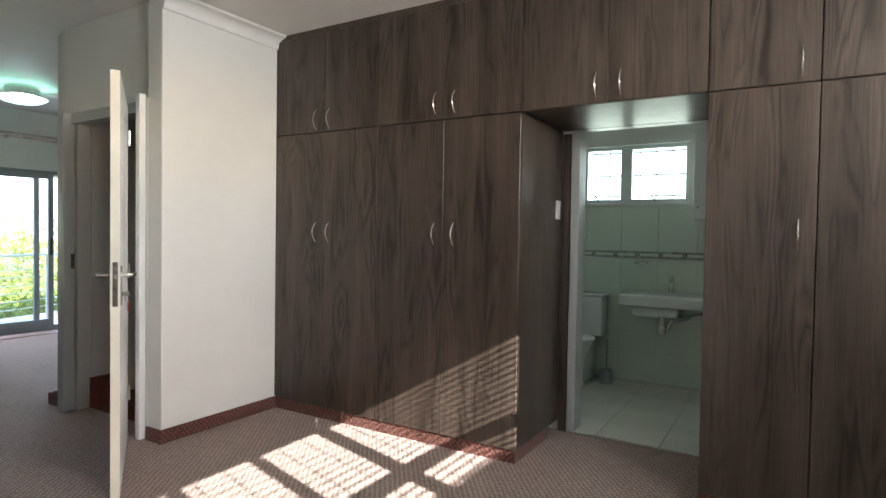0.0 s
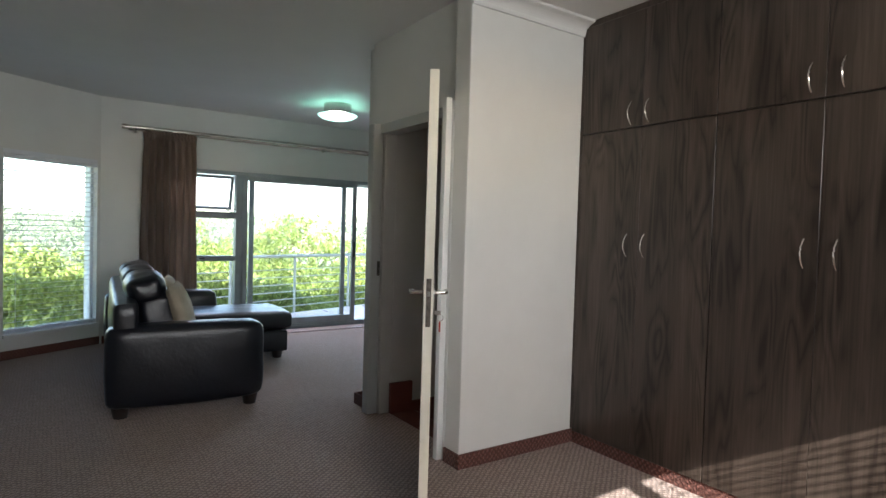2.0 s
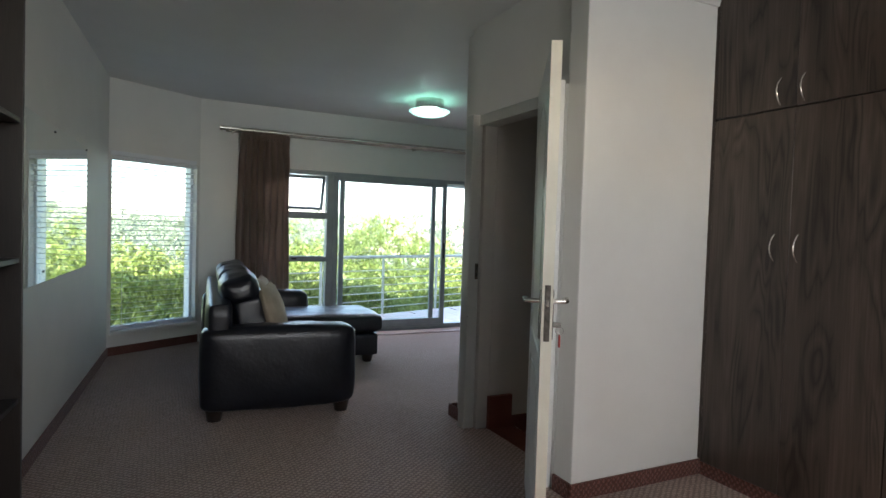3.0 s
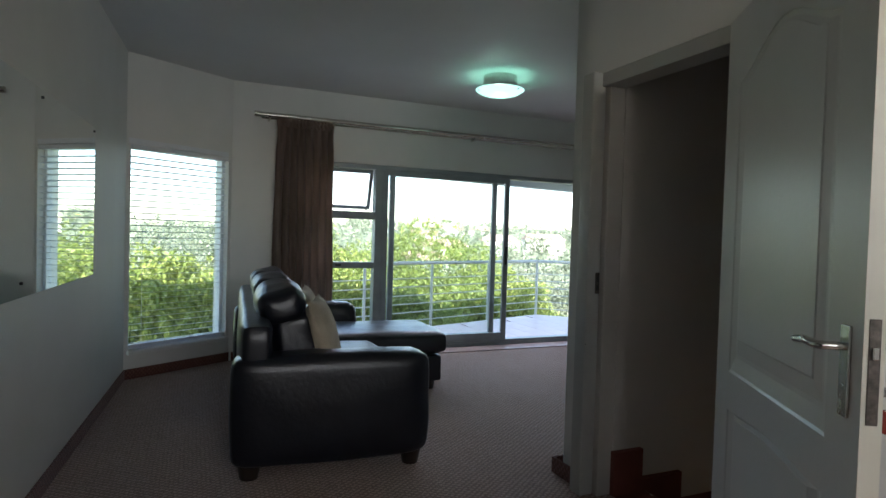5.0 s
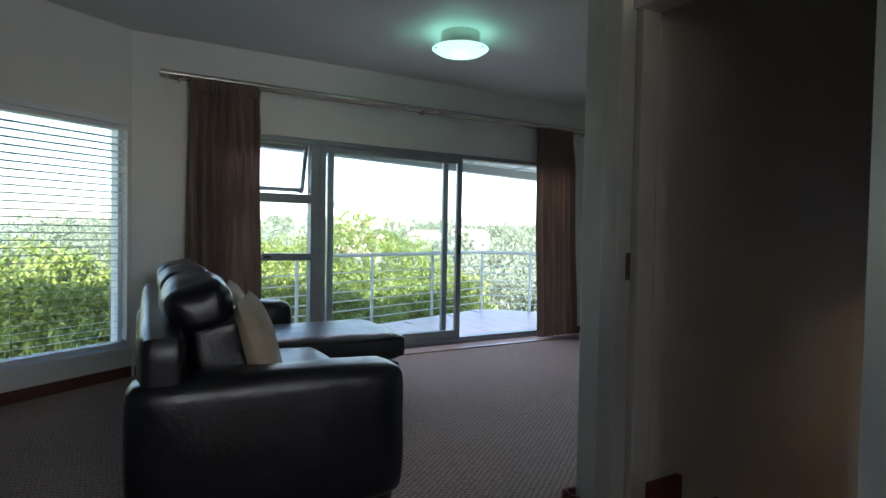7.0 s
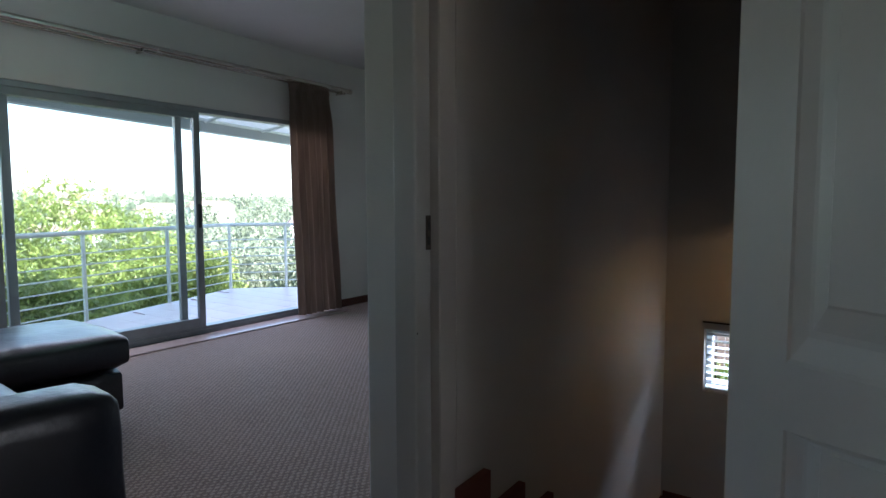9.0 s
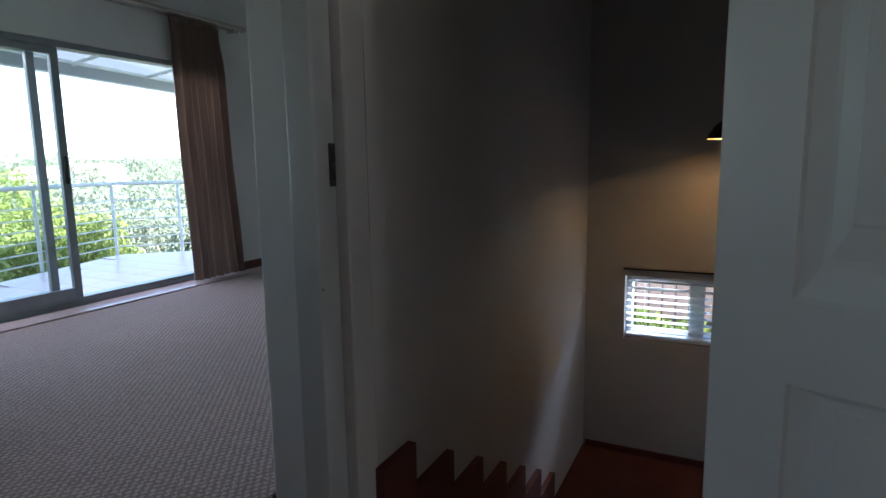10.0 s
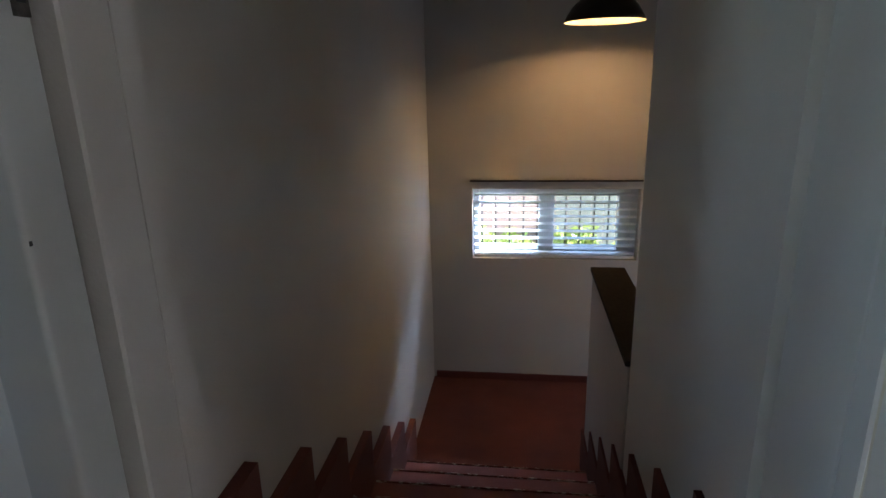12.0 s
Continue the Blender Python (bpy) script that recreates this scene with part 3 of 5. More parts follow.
for k in range(10):
    part("tile", box(0.002, 0.23, 0.31 * k + 0.002, 0.31 * k + 0.308, 0.001, 0.012, 0.002, 1), M_GLOSSTILE, thr)

w1 = thing("tall_window", to_slant, "tall white aluminium fixed window in the slanted wall", "window")
part("window_frame", frame_bars(ring(W1[0], W1[1], W1[2], W1[3], 0.035, 0.06, 0.12)), M_ALUWHITE, w1)
pane(W1[0] + 0.035, W1[1] - 0.035, W1[2] + 0.035, W1[3] - 0.035, w1, y=0.09)
part("window_sill", box(W1[0] - 0.01, W1[1] + 0.02, -0.03, 0.058, W1[2] - 0.03, W1[2] + 0.004, 0.004), M_FRAME, w1, "white window sill")


def blind(at, x0, x1, z0, z1, y, pitch, depth, tilt, label, group=""):
    b = thing("venetian_blind", at, label, "blind", group)
    part("headrail", box(x0, x1, y - depth / 2 - 0.005, y + depth / 2 + 0.005, z1 - 0.035, z1, 0.003), M_SLAT, b)
    n = int((z1 - 0.05 - z0) / pitch)
    bm = box(x0 + 0.008, x1 - 0.008, -depth / 2, depth / 2, -0.0012, 0.0012)
    me = None
    for k in range(n):
        z = z0 + 0.03 + pitch * k
        m = Matrix.Translation((0, y, z)) @ Matrix.Rotation(radians(tilt), 4, "X")
        if me is None:
            first = part("slat", bm, M_SLAT, b, at=m)
            me = first.data
        else:
            o = new("slat", me)
            o.parent, o.matrix_basis = b, m
    part("bottom_rail", box(x0 + 0.006, x1 - 0.006, y - depth / 2, y + depth / 2, z0, z0 + 0.018, 0.003), M_SLAT, b)
    for x in (x0 + 0.12, x1 - 0.12):
        part("ladder_cord", frame_bars([(x - 0.001, x + 0.001, y - 0.001, y + 0.001, z0, z1 - 0.03)], bevel=0), M_SLAT, b)
    return b


wb = blind(to_slant, W1[0] + 0.004, W1[1] - 0.004, W1[2] + 0.03, W1[3] - 0.002, 0.028, 0.052, 0.046, -8, "white venetian blind with open slats in the tall window")
part("pelmet", box(W1[0] - 0.02, W1[1] - 0.01, -0.012, -0.002, W1[3] + 0.0, W1[3] + 0.045, 0.002), M_SLAT, wb, "thin pale valance strip")


# ---- mirror, bookcase ----
mir = thing("wall_mirror", SOUTH @ Matrix.Translation((2.40, 0.0, 0.965)), "large frameless wall mirror clipped to the white wall", "mirror")
part("mirror_glass", box(-1.22, 1.22, 0.002, 0.007, 0.0, 0.92, 0.001, 1), M_MIRROR, mir)
for x, z in ((-1.195, 0.895), (-0.15, 0.885), (0.9, 0.885), (-1.195, 0.025), (0.11, 0.06)):
    part("mirror_screw", tube((x, 0.0075, z), (x, 0.012, z), 0.007), M_BLACK, mir, "small dark mirror screw")

bc = thing("bookcase", SOUTH @ Matrix.Translation((3.99, 0.002, 0.0)), "empty dark brown open bookcase against the wall", "bookcase")
part("side_panel", box(0.0, 0.02, 0.0, 0.257, 0, 2.2, 0.002), M_BOOKWOOD, bc)
part("side_panel", box(0.98, 1.0, 0.0, 0.257, 0, 2.2, 0.002), M_BOOKWOOD, bc)
part("back_panel", box(0.02, 0.98, 0.0, 0.008, 0, 2.2), M_BOOKWOOD, bc)
for z in (0.08, 0.70, 1.19, 1.67, 2.18):
    part("shelf", box(0.021, 0.979, 0.009, 0.25, z - 0.018, z, 0.001, 1), M_BOOKWOOD, bc)

# ---- curtains ----
def drape(x0, x1, z0, z1, folds, amp, seed, flare=0.0, lean=0.0):
    bm = bmesh.new()
    rnd = random.Random(seed)
    ph = [rnd.uniform(-0.7, 0.7) for _ in range(folds + 2)]
    nu, nz = folds * 10, 26
    grid = []
    for k in range(nz + 1):
        s = k / nz
        row = []
        for i in range(nu + 1):
            u = i / nu
            f = u * folds
            j = int(f) if f < folds else folds
            a = amp * (0.35 + 0.65 * min(1, s * 6)) * (0.8 + 0.4 * ph[j])
            wob = 0.5 * noise.noise(Vector((u * 4, s * 2.2, seed)))
            y = a * math.sin(2 * math.pi * (f + 0.35 * wob * s)) + 0.012 * wob
            c = (x0 + x1) / 2
            x = c + (x0 + (x1 - x0) * u - c) * (1 + flare * s - 0.05 * math.exp(-((s - 0.06) / 0.05) ** 2))
            row.append(bm.verts.new((x + lean * s + 0.006 * math.sin(s * 9 + f), y, z1 + (z0 - z1) * s)))
        grid.append(row)
    for q, w in zip(grid, grid[1:]):
        for i in range(nu):
            bm.faces.new((q[i], q[i + 1], w[i + 1], w[i]))
    geom = bmesh.ops.solidify(bm, geom=bm.faces[:], thickness=0.003)
    return bm


ROD_Z = 2.388
rod = thing("curtain_rod", (WX + 0.09, 0.385, ROD_Z), "double satin metal curtain rod over the balcony doors", "curtain rod")
part("front_rod", tube((0, 0, 0), (0, 4.62, 0), 0.025, 16), M_ROD, rod, smooth=True)
part("back_rod", tube((-0.055, 0.05, -0.02), (-0.055, 4.60, -0.02), 0.012, 16), M_ROD, rod, smooth=True)
for y in (0.0, 4.62):
    part("finial", tube((0, y - 0.02, 0), (0, y + 0.02, 0), 0.028, 16), M_ROD, rod, smooth=True)
for y in (0.12, 2.33, 4.5):
    part("bracket", box(-0.089, 0.018, y - 0.008, y + 0.008, -0.05, -0.03, 0.002), M_ROD, rod)
for name, y0, y1, folds, seed, lab in (("curtain", 0.565, 1.135, 8, 3, "brown pleated full-length curtain drawn back beside the slanted window"), ("curtain", 4.13, 4.68, 7, 8, "brown pleated full-length curtain drawn back by the room corner")):
    c = thing(name, to_west @ Matrix.Translation((0, -0.10, 0)), lab, "curtain", "curtains at the balcony doors")
    part("cloth", drape(y0, y1, 0.02, 2.36, folds, 0.046, seed, 0.06, 0.0 if seed == 3 else 0.09), M_CURTAIN, c, smooth=True)
    part("heading_tape", drape(y0 + 0.01, y1 - 0.01, 2.28, 2.365, folds * 2, 0.010, seed + 1), M_CURTAIN, c, "pinch-pleated heading", at=Matrix.Translation((0, -0.02, 0)), smooth=True)

# ---- ceiling lamp ----
cl = thing("ceiling_light", (-6.33, 2.33, CEIL + 0.03), "round frosted glass ceiling light, switched on", "ceiling light")
part("ceiling_plate", tube((0, 0, -0.13), (0, 0, -0.0305), 0.15, 32), M_CHROME, cl, smooth=True)
part("tube_ring", lathe([(0.05, -0.15), (0.08, -0.165), (0.10, -0.15), (0.08, -0.135), (0.05, -0.15)], 32), M_LAMPCORE, cl, "glowing ring tube", smooth=True)
part("glass_dish", lathe([(0.0, -0.205), (0.07, -0.203), (0.12, -0.195), (0.17, -0.180), (0.205, -0.158), (0.216, -0.15), (0.212, -0.147), (0.17, -0.172), (0.11, -0.187), (0.0, -0.195)], 40), M_LAMPGLASS, cl, "frosted glass dish", smooth=True)
for a in (0.4, 2.5, 4.6):
    part("clip", box(0.20 * math.cos(a) - 0.008, 0.20 * math.cos(a) + 0.008, 0.20 * math.sin(a) - 0.008, 0.20 * math.sin(a) + 0.008, -0.17, -0.157, 0.002), M_CHROME, cl)
lampglow = new("ceiling_lamp_light", bpy.data.lights.new("ceiling_lamp_light", "POINT"))
lampglow.data.energy, lampglow.data.shadow_soft_size, lampglow.data.color = 0.14, 0.06, (0.72, 1.0, 0.88)
lampglow.location = (-6.33, 2.33, CEIL - 0.215)

# ---- sofa ----
SOFA = Matrix.Translation((-4.75, 0.03, 0.0)) @ rotz(-4)
so = thing("corner_sofa", SOFA, "black leather corner sofa with a chaise, scuffed and creased", "sofa")
part("base", soft_box(-2.40, -0.05, 0.10, 0.98, 0.07, 0.30, 0.03, 0.006, 1, 8), M_LEATHER, so, smooth=True)
part("armrest", soft_box(-0.22, 0.0, 0.0, 1.03, 0.07, 0.63, 0.06, 0.014, 2, 14, 0.006), M_LEATHER, so, smooth=True)
part("armrest", soft_box(-2.44, -2.22, 0.0, 1.04, 0.07, 0.63, 0.075, 0.018, 3, 14, 0.004), M_LEATHER, so, smooth=True)
part("backrest_frame", soft_box(-2.40, -0.03, 0.03, 0.20, 0.07, 0.80, 0.05, 0.012, 4, 14, 0.004), M_LEATHER, so, smooth=True)
part("seat_cushion", soft_box(-1.42, -0.23, 0.30, 1.00, 0.30, 0.455, 0.05, 0.025, 5, 14, 0.006), M_LEATHER, so, smooth=True)
ch = part("chaise", soft_box(-2.21, -1.47, 0.98, 1.62, 0.07, 0.29, 0.03, 0.008, 6, 10, 0.003), M_LEATHER, so, smooth=True)
part("chaise_cushion", soft_box(-2.21, -1.46, 0.30, 1.66, 0.30, 0.475, 0.055, 0.022, 7, 16, 0.006), M_LEATHER, so, smooth=True)
for x0, x1, sd in ((-0.98, -0.24, 8), (-1.74, -0.99, 9)):
    part("back_cushion", soft_box(x0, x1, 0.0, 0.23, 0.0, 0.37, 0.06, 0.03, sd, 16, 0.012), M_LEATHER, so, "bulging black leather back cushion", Matrix.Translation((0, 0.25, 0.44)) @ Matrix.Rotation(radians(9), 4, "X"), smooth=True)
for x0, x1, sd in ((-0.98, -0.24, 18), (-1.74, -0.99, 19), (-2.22, -1.75, 20)):
    part("head_roll", soft_box(x0, x1, -0.02, 0.22, 0.0, 0.20, 0.075, 0.02, sd, 18, 0.016), M_LEATHER, so, "creased black leather head roll", Matrix.Translation((0, 0.17, 0.735)) @ Matrix.Rotation(radians(9), 4, "X"), smooth=True)
for x, y in ((-0.09, 0.09), (-0.09, 0.95), (-2.34, 0.09), (-1.56, 1.53), (-2.12, 1.53), (-2.34, 0.95)):
    part("foot", tube((x, y, 0.0), (x, y, 0.08), 0.045, 16, r2=0.06), M_FOOT, so, "dark rounded wooden foot", smooth=True)


def pillow_mesh(w, h, t, seed):
    bm = box(-w / 2, w / 2, -t / 2, t / 2, -h / 2, h / 2)
    bmesh.ops.subdivide_edges(bm, edges=bm.edges[:], cuts=12, use_grid_fill=True)
    for v in bm.verts:
        u, s = 2 * v.co.x / w, 2 * v.co.z / h
        f = max(0.0, (1 - u * u) * (1 - s * s)) ** 0.42
        v.co.y *= 0.06 + f
        pull = 1 - 0.06 * (1 - abs(u)) * abs(s) ** 3 - 0.06 * (1 - abs(s)) * abs(u) ** 3
        v.co.x *= pull
        v.co.z *= pull
        v.co.y += 0.008 * noise.noise(Vector((u * 2, s * 2, seed)))
    return bm


for k, (x, y, z, rz, lab) in enumerate(((-0.40, 0.50, 0.68, -14, "plump cream cushion leaning on the black sofa"), (-1.05, 0.50, 0.68, -10, "cream patterned cushion leaning on the black sofa"))):
    pl = thing("cushion", SOFA @ Matrix.Translation((x, y, z)) @ rotz(rz), lab, "cushion", "cushions on the sofa")
    part("cover", pillow_mesh(0.44, 0.44, 0.14, k), M_PILLOW, pl, at=Matrix.Rotation(radians(17), 4, "X"), smooth=True)

# ---- stair door ----
dfr = thing("stair_door_frame", (STAIR_X0 - 0.03, DOOR_Y, 0), "white enamelled door frame round the stair opening", "door frame")
W = 0.855
part("jamb", box(-0.085, 0.0, -0.035, 0.044, 0, 2.10, 0.008, 3), M_JAMB_SHADED, dfr, smooth=True)
part("lining", box(-0.085, 0.031, 0.046, 0.139, 0, 2.10, 0.004, 1), M_STAIRWALL_DIM, dfr, "cream plastered reveal")
part("screw_hole", box(0.0005, 0.0015, -0.032, -0.028, 0.757, 0.763), M_BLACK, dfr)
part("jamb", box(0.907, 0.949, -0.06, -0.0205, 0, 2.12, 0.003, 1, bm=box(0.907, 0.967, -0.0195, 0.1385, 0, 2.10, 0.002, 1)), M_FRAME, dfr, "white enamelled hinge-side jamb")
part("head", box(0.001, 0.905, 0.016, 0.137, 2.03, 2.098, 0.004), M_JAMB_SHADED, dfr)
stk = part("strike_plate", box(0.001, 0.004, 0.014, 0.038, 1.01, 1.115, 0.001), M_WORN, dfr, "worn metal strike plate")
part("latch_hole", box(0.0042, 0.0052, 0.020, 0.032, 1.07, 1.095), M_BLACK, stk)
part("bolt_hole", box(0.0042, 0.0052, 0.020, 0.032, 1.025, 1.05), M_BLACK, stk)

HINGE = Vector((-3.197, 1.547, 0))
ang = math.degrees(math.atan2(1.068 - HINGE.y, -2.44 - HINGE.x))
LW = (Vector((-2.44, 1.068, 0)) - HINGE).length
dl = thing("door_leaf", Matrix.Translation(HINGE) @ rotz(ang), "white panelled wooden door standing wide open", "door")
T = 0.04
body_bm = box(0.0, LW, -T / 2 + 0.011, T / 2 - 0.011, 0.012, 2.035)
part("core", body_bm, M_FRAME, dl)
x_in0, x_in1 = 0.122, LW - 0.135


def arch_outline(z0, z1, rise_left, rise_right, lift):
    top = [(x_in0 + (x_in1 - x_in0) * u, z1 + lift * (math.sin(math.pi * u) ** 1.6)) for u in np.linspace(0, 1, 13)]
    return [(x_in0, z0), (x_in1, z0)] + top[::-1]


def molded(side):
    """Stiles and rails round two sunk panels, with a sloping moulding."""
    bm = bmesh.new()
    yo, yi = side * T / 2, side * (T / 2 - 0.010)
    outer = [(0.001, 0.012), (LW - 0.001, 0.012), (LW - 0.001, 2.035), (0.001, 2.035)]
    loops = [arch_outline(0.24, 0.735, 0, 0, 0.02), arch_outline(0.86, 1.80, 0, 0, 0.10)]
    cx = (x_in0 + x_in1) / 2
    for lp in loops:
        cz = sum(p[1] for p in lp) / len(lp)
        prev = None
        for s, y in ((1.0, yo), (0.985, yo - side * 0.004), (0.90, yi), (0.875, yi), (0.79, yo - side * 0.0035), (0.78, yo - side * 0.0005)):
            zs = 1 - (1 - s) * (x_in1 - x_in0) / (max(p[1] for p in lp) - min(p[1] for p in lp))
            ringv = [bm.verts.new((cx + (x - cx) * s, y, cz + (z - cz) * zs)) for x, z in lp]
            if prev:
                for k in range(len(ringv)):
                    bm.faces.new((prev[k], prev[(k + 1) % len(ringv)], ringv[(k + 1) % len(ringv)], ringv[k]))
            prev = ringv
        bm.faces.new(prev)
    def strip(pts):
        bm.faces.new([bm.verts.new((x, yo, z)) for x, z in pts])
    strip([(0.001, 0.012), (x_in0, 0.012), (x_in0, 2.035), (0.001, 2.035)])
    strip([(x_in1, 0.012), (LW - 0.001, 0.012), (LW - 0.001, 2.035), (x_in1, 2.035)])
    strip([(x_in0, 0.012), (x_in1, 0.012), (x_in1, 0.24), (x_in0, 0.24)])
    t1 = [p for p in loops[0][2:]][::-1]
    t2 = [p for p in loops[1][2:]][::-1]
    for a, b in zip(t1, t1[1:]):
        strip([a, b, (b[0], 0.86), (a[0], 0.86)])
    for a, b in zip(t2, t2[1:]):
        strip([a, b, (b[0], 2.035), (a[0], 2.035)])
    bmesh.ops.remove_doubles(bm, verts=bm.verts[:], dist=1e-5)
    bmesh.ops.recalc_face_normals(bm, faces=bm.faces[:])
    return bm


part("panelled_face", molded(-1), M_FRAME, dl)
part("panelled_face", molded(1), M_FRAME, dl)
part("edge_strip", frame_bars([(LW - 0.001, LW + 0.001, -T / 2, T / 2, 0.012, 2.035), (-0.001, 0.001, -T / 2, T / 2, 0.012, 2.035), (0.0, LW, -T / 2, T / 2, 2.034, 2.036)], bevel=0), M_EDGE, dl, "cream painted door edge")
lk = part("lock_faceplate", box(LW + 0.001, LW + 0.003, -0.011, 0.011, 0.93, 1.14, 0.001), M_WORN, dl, "worn metal lock faceplate")
part("latch_bolt", box(LW + 0.003, LW + 0.010, -0.006, 0.006, 1.06, 1.085, 0.002), M_CHROME, lk)
for side in (-1, 1):
    y = side * T / 2
    pl = part("lock_plate", box(LW - 0.075, LW - 0.037, min(y, y + side * 0.007), max(y, y + side * 0.007), 0.93, 1.12, 0.003), M_CHROME, dl, "chrome lock plate")
    part("lever_handle", path_tube([(LW - 0.056, y + side * 0.007, 1.075), (LW - 0.056, y + side * 0.05, 1.075), (LW - 0.065, y + side * 0.058, 1.075), (LW - 0.11, y + side * 0.06, 1.078), (LW - 0.165, y + side * 0.054, 1.070)], 0.009, 10), M_CHROME, pl, "curved chrome lever handle", smooth=True)
kf = thing("key_with_fob", dl.matrix_basis @ Matrix.Translation((LW - 0.056, T / 2 + 0.007, 0.985)), "steel key in the door lock with a red fob", "key")
part("key", box(-0.003, 0.003, 0.0, 0.03, -0.010, 0.010, 0.002), M_CHROME, kf)
part("key_ring", lathe([(0.014, 0), (0.016, 0.001), (0.014, 0.002), (0.014, 0)], 16), M_CHROME, kf, at=Matrix.Translation((0, 0.026, -0.022)) @ Matrix.Rotation(radians(90), 4, "Y"))
part("fob", box(-0.011, 0.011, 0.022, 0.030, -0.085, -0.038, 0.004), M_RED, kf, "red plastic key fob")
for z in (0.25, 1.0, 1.80):
    part("hinge", tube((0.0, 0.028, z), (0.0, 0.028, z + 0.09), 0.007), M_CHROME, dl)

# ---- stair window, blind, bars, pendant ----
SW = (-3.79, -2.825, -0.115, 0.31)
sw = thing("stair_window", to_stair_n, "low wide white aluminium window on the stair landing", "window")
part("window_frame", frame_bars(ring(*SW, 0.04, 0.08, 0.14) + [(-3.395, -3.305, 0.08, 0.14, -0.075, 0.27), (-2.93, -2.866, 0.08, 0.14, -0.075, 0.27)]), M_ALUWHITE, sw)
for a, b in ((-3.75, -3.395), (-3.305, -2.93)):
    pane(a, b, -0.075, 0.27, sw, y=0.11)
bars = thing("burglar_bars", to_stair_n, "thin dark burglar bars behind the stair window", "burglar bars")
for x in np.arange(-3.74, -2.84, 0.085):
    part("bar", tube((x, 0.165, -0.115), (x, 0.165, 0.31), 0.005, 6), M_BLACK, bars)
for z in (0.02, 0.19):
    part("cross_bar", tube((-3.79, 0.175, z), (-2.83, 0.175, z), 0.004, 6), M_BLACK, bars)
blind(to_stair_n, SW[0] + 0.004, SW[1] - 0.004, SW[2] + 0.004, SW[3] + 0.035, 0.035, 0.044, 0.044, 4, "white venetian blind with open slats over the stair window")
structure("trim", box(-3.80, -2.82, 4.404, 4.418, 0.354, 0.362), M_GRANITE, "thin dark shadow bead above the stair window")

pd = thing("pendant_lamp", (-3.142, 3.93, 1.166), "dark metal dome pendant lamp hanging over the stair, switched on", "pendant lamp")
part("shade", lathe([(0.0, 0.135), (0.03, 0.133), (0.05, 0.125), (0.10, 0.105), (0.145, 0.065), (0.17, 0.025), (0.182, 0.0)], 40), M_SHADE, pd, "dark metal dome shade", smooth=True)
part("shade_lining", lathe([(0.0, 0.130), (0.03, 0.128), (0.05, 0.120), (0.098, 0.101), (0.142, 0.063), (0.167, 0.024), (0.179, 0.0)], 40), M_SHADEIN, pd, "pale inner face of the shade", smooth=True)
part("lamp_cap", lathe([(0.0, 0.20), (0.018, 0.195), (0.026, 0.17), (0.03, 0.134)], 24), M_SHADE, pd, smooth=True)
part("flex", tube((0, 0, 0.195), (0, 0, CEIL - 1.166), 0.004, 8), M_BLACK, pd)
part("bulb", lathe([(0.0, 0.072), (0.02, 0.077), (0.028, 0.092), (0.022, 0.110), (0.012, 0.122)], 20), M_BULB, pd, "glowing warm bulb", smooth=True)

# ---- wardrobes ----
WY = 2.55


def handle(parent, x, z, bulge, h=0.13):
    pts = [(x, -0.018 - 0.034 * (1 - s * s), z + h / 2 * s) for s in np.linspace(-1, 1, 11)]
    return part("bow_handle", path_tube(pts, 0.0048, 8), M_CHROME, parent, "satin metal bow handle", smooth=True)


def wardrobe(name, x0, x1, z0, z1, doors, handles, label, group, depth=0.668):
    """A cabinet with thick sides, a back and overlay doors. handles: (x, z, bulge) for each door or None."""
    w = thing(name, (x0, WY, z0), label, "wardrobe", group)
    L, H = x1 - x0, z1 - z0
    for x in (0.0, L - 0.018):
        part("side_panel", box(x, x + 0.018, 0.0, depth, 0, H), M_WOOD, w)
    part("base_panel", box(0.0185, L - 0.0185, 0.0, depth, 0, 0.018), M_WOOD, w)
    part("top_panel", box(0.0185, L - 0.0185, 0.0, depth, H - 0.018, H), M_WOOD, w)
    part("back_panel", box(0.0185, L - 0.0185, depth - 0.01, depth, 0.0185, H - 0.0185), M_WOOD, w)
    n = len(handles)
    for i in range(n):
        a, b = L * i / n + 0.0015, L * (i + 1) / n - 0.0015
        d = part("door", box(a, b, -0.019, -0.001, 0.002, H - 0.002, 0.001, 1), M_WOOD, w, "grey-brown wood-grain door")
        if handles[i]:
            hx, hz, bu = handles[i]
            handle(d, hx - x0, hz - z0, bu)
    return w


LOZ, HIZ, UPZ, TOP = 0.075, 1.981, 1.985, 2.66
G = "built-in wardrobe units along the wall"
wardrobe("wardrobe", -2.942, -2.037, LOZ, HIZ, 2, [(-2.567, 1.295, -1), (-2.447, 1.295, 1)], "tall two-door grey-brown wood-grain wardrobe by the white wall", G)
wardrobe("wardrobe", -2.034, -1.035, LOZ, HIZ, 2, [(-1.595, 1.294, -1), (-1.46, 1.294, 1)], "tall two-door grey-brown wardrobe beside the bathroom doorway", G)
wardrobe("top_cupboard", -2.942, -2.037, UPZ, TOP, 2, [(-2.57, 2.07, -1), (-2.45, 2.07, 1)], "grey-brown wood-grain top cupboard by the white wall", G)
wardrobe("top_cupboard", -2.034, -1.035, UPZ, TOP, 2, [(-1.595, 2.083, -1), (-1.463, 2.083, 1)], "grey-brown wood-grain top cupboard above the wardrobe", G)
wardrobe("top_cupboard", -1.032, -0.085, UPZ, TOP, 2, [(-0.617, 2.082, -1), (-0.491, 2.082, 1)], "grey-brown top cupboard bridging the bathroom doorway", G)
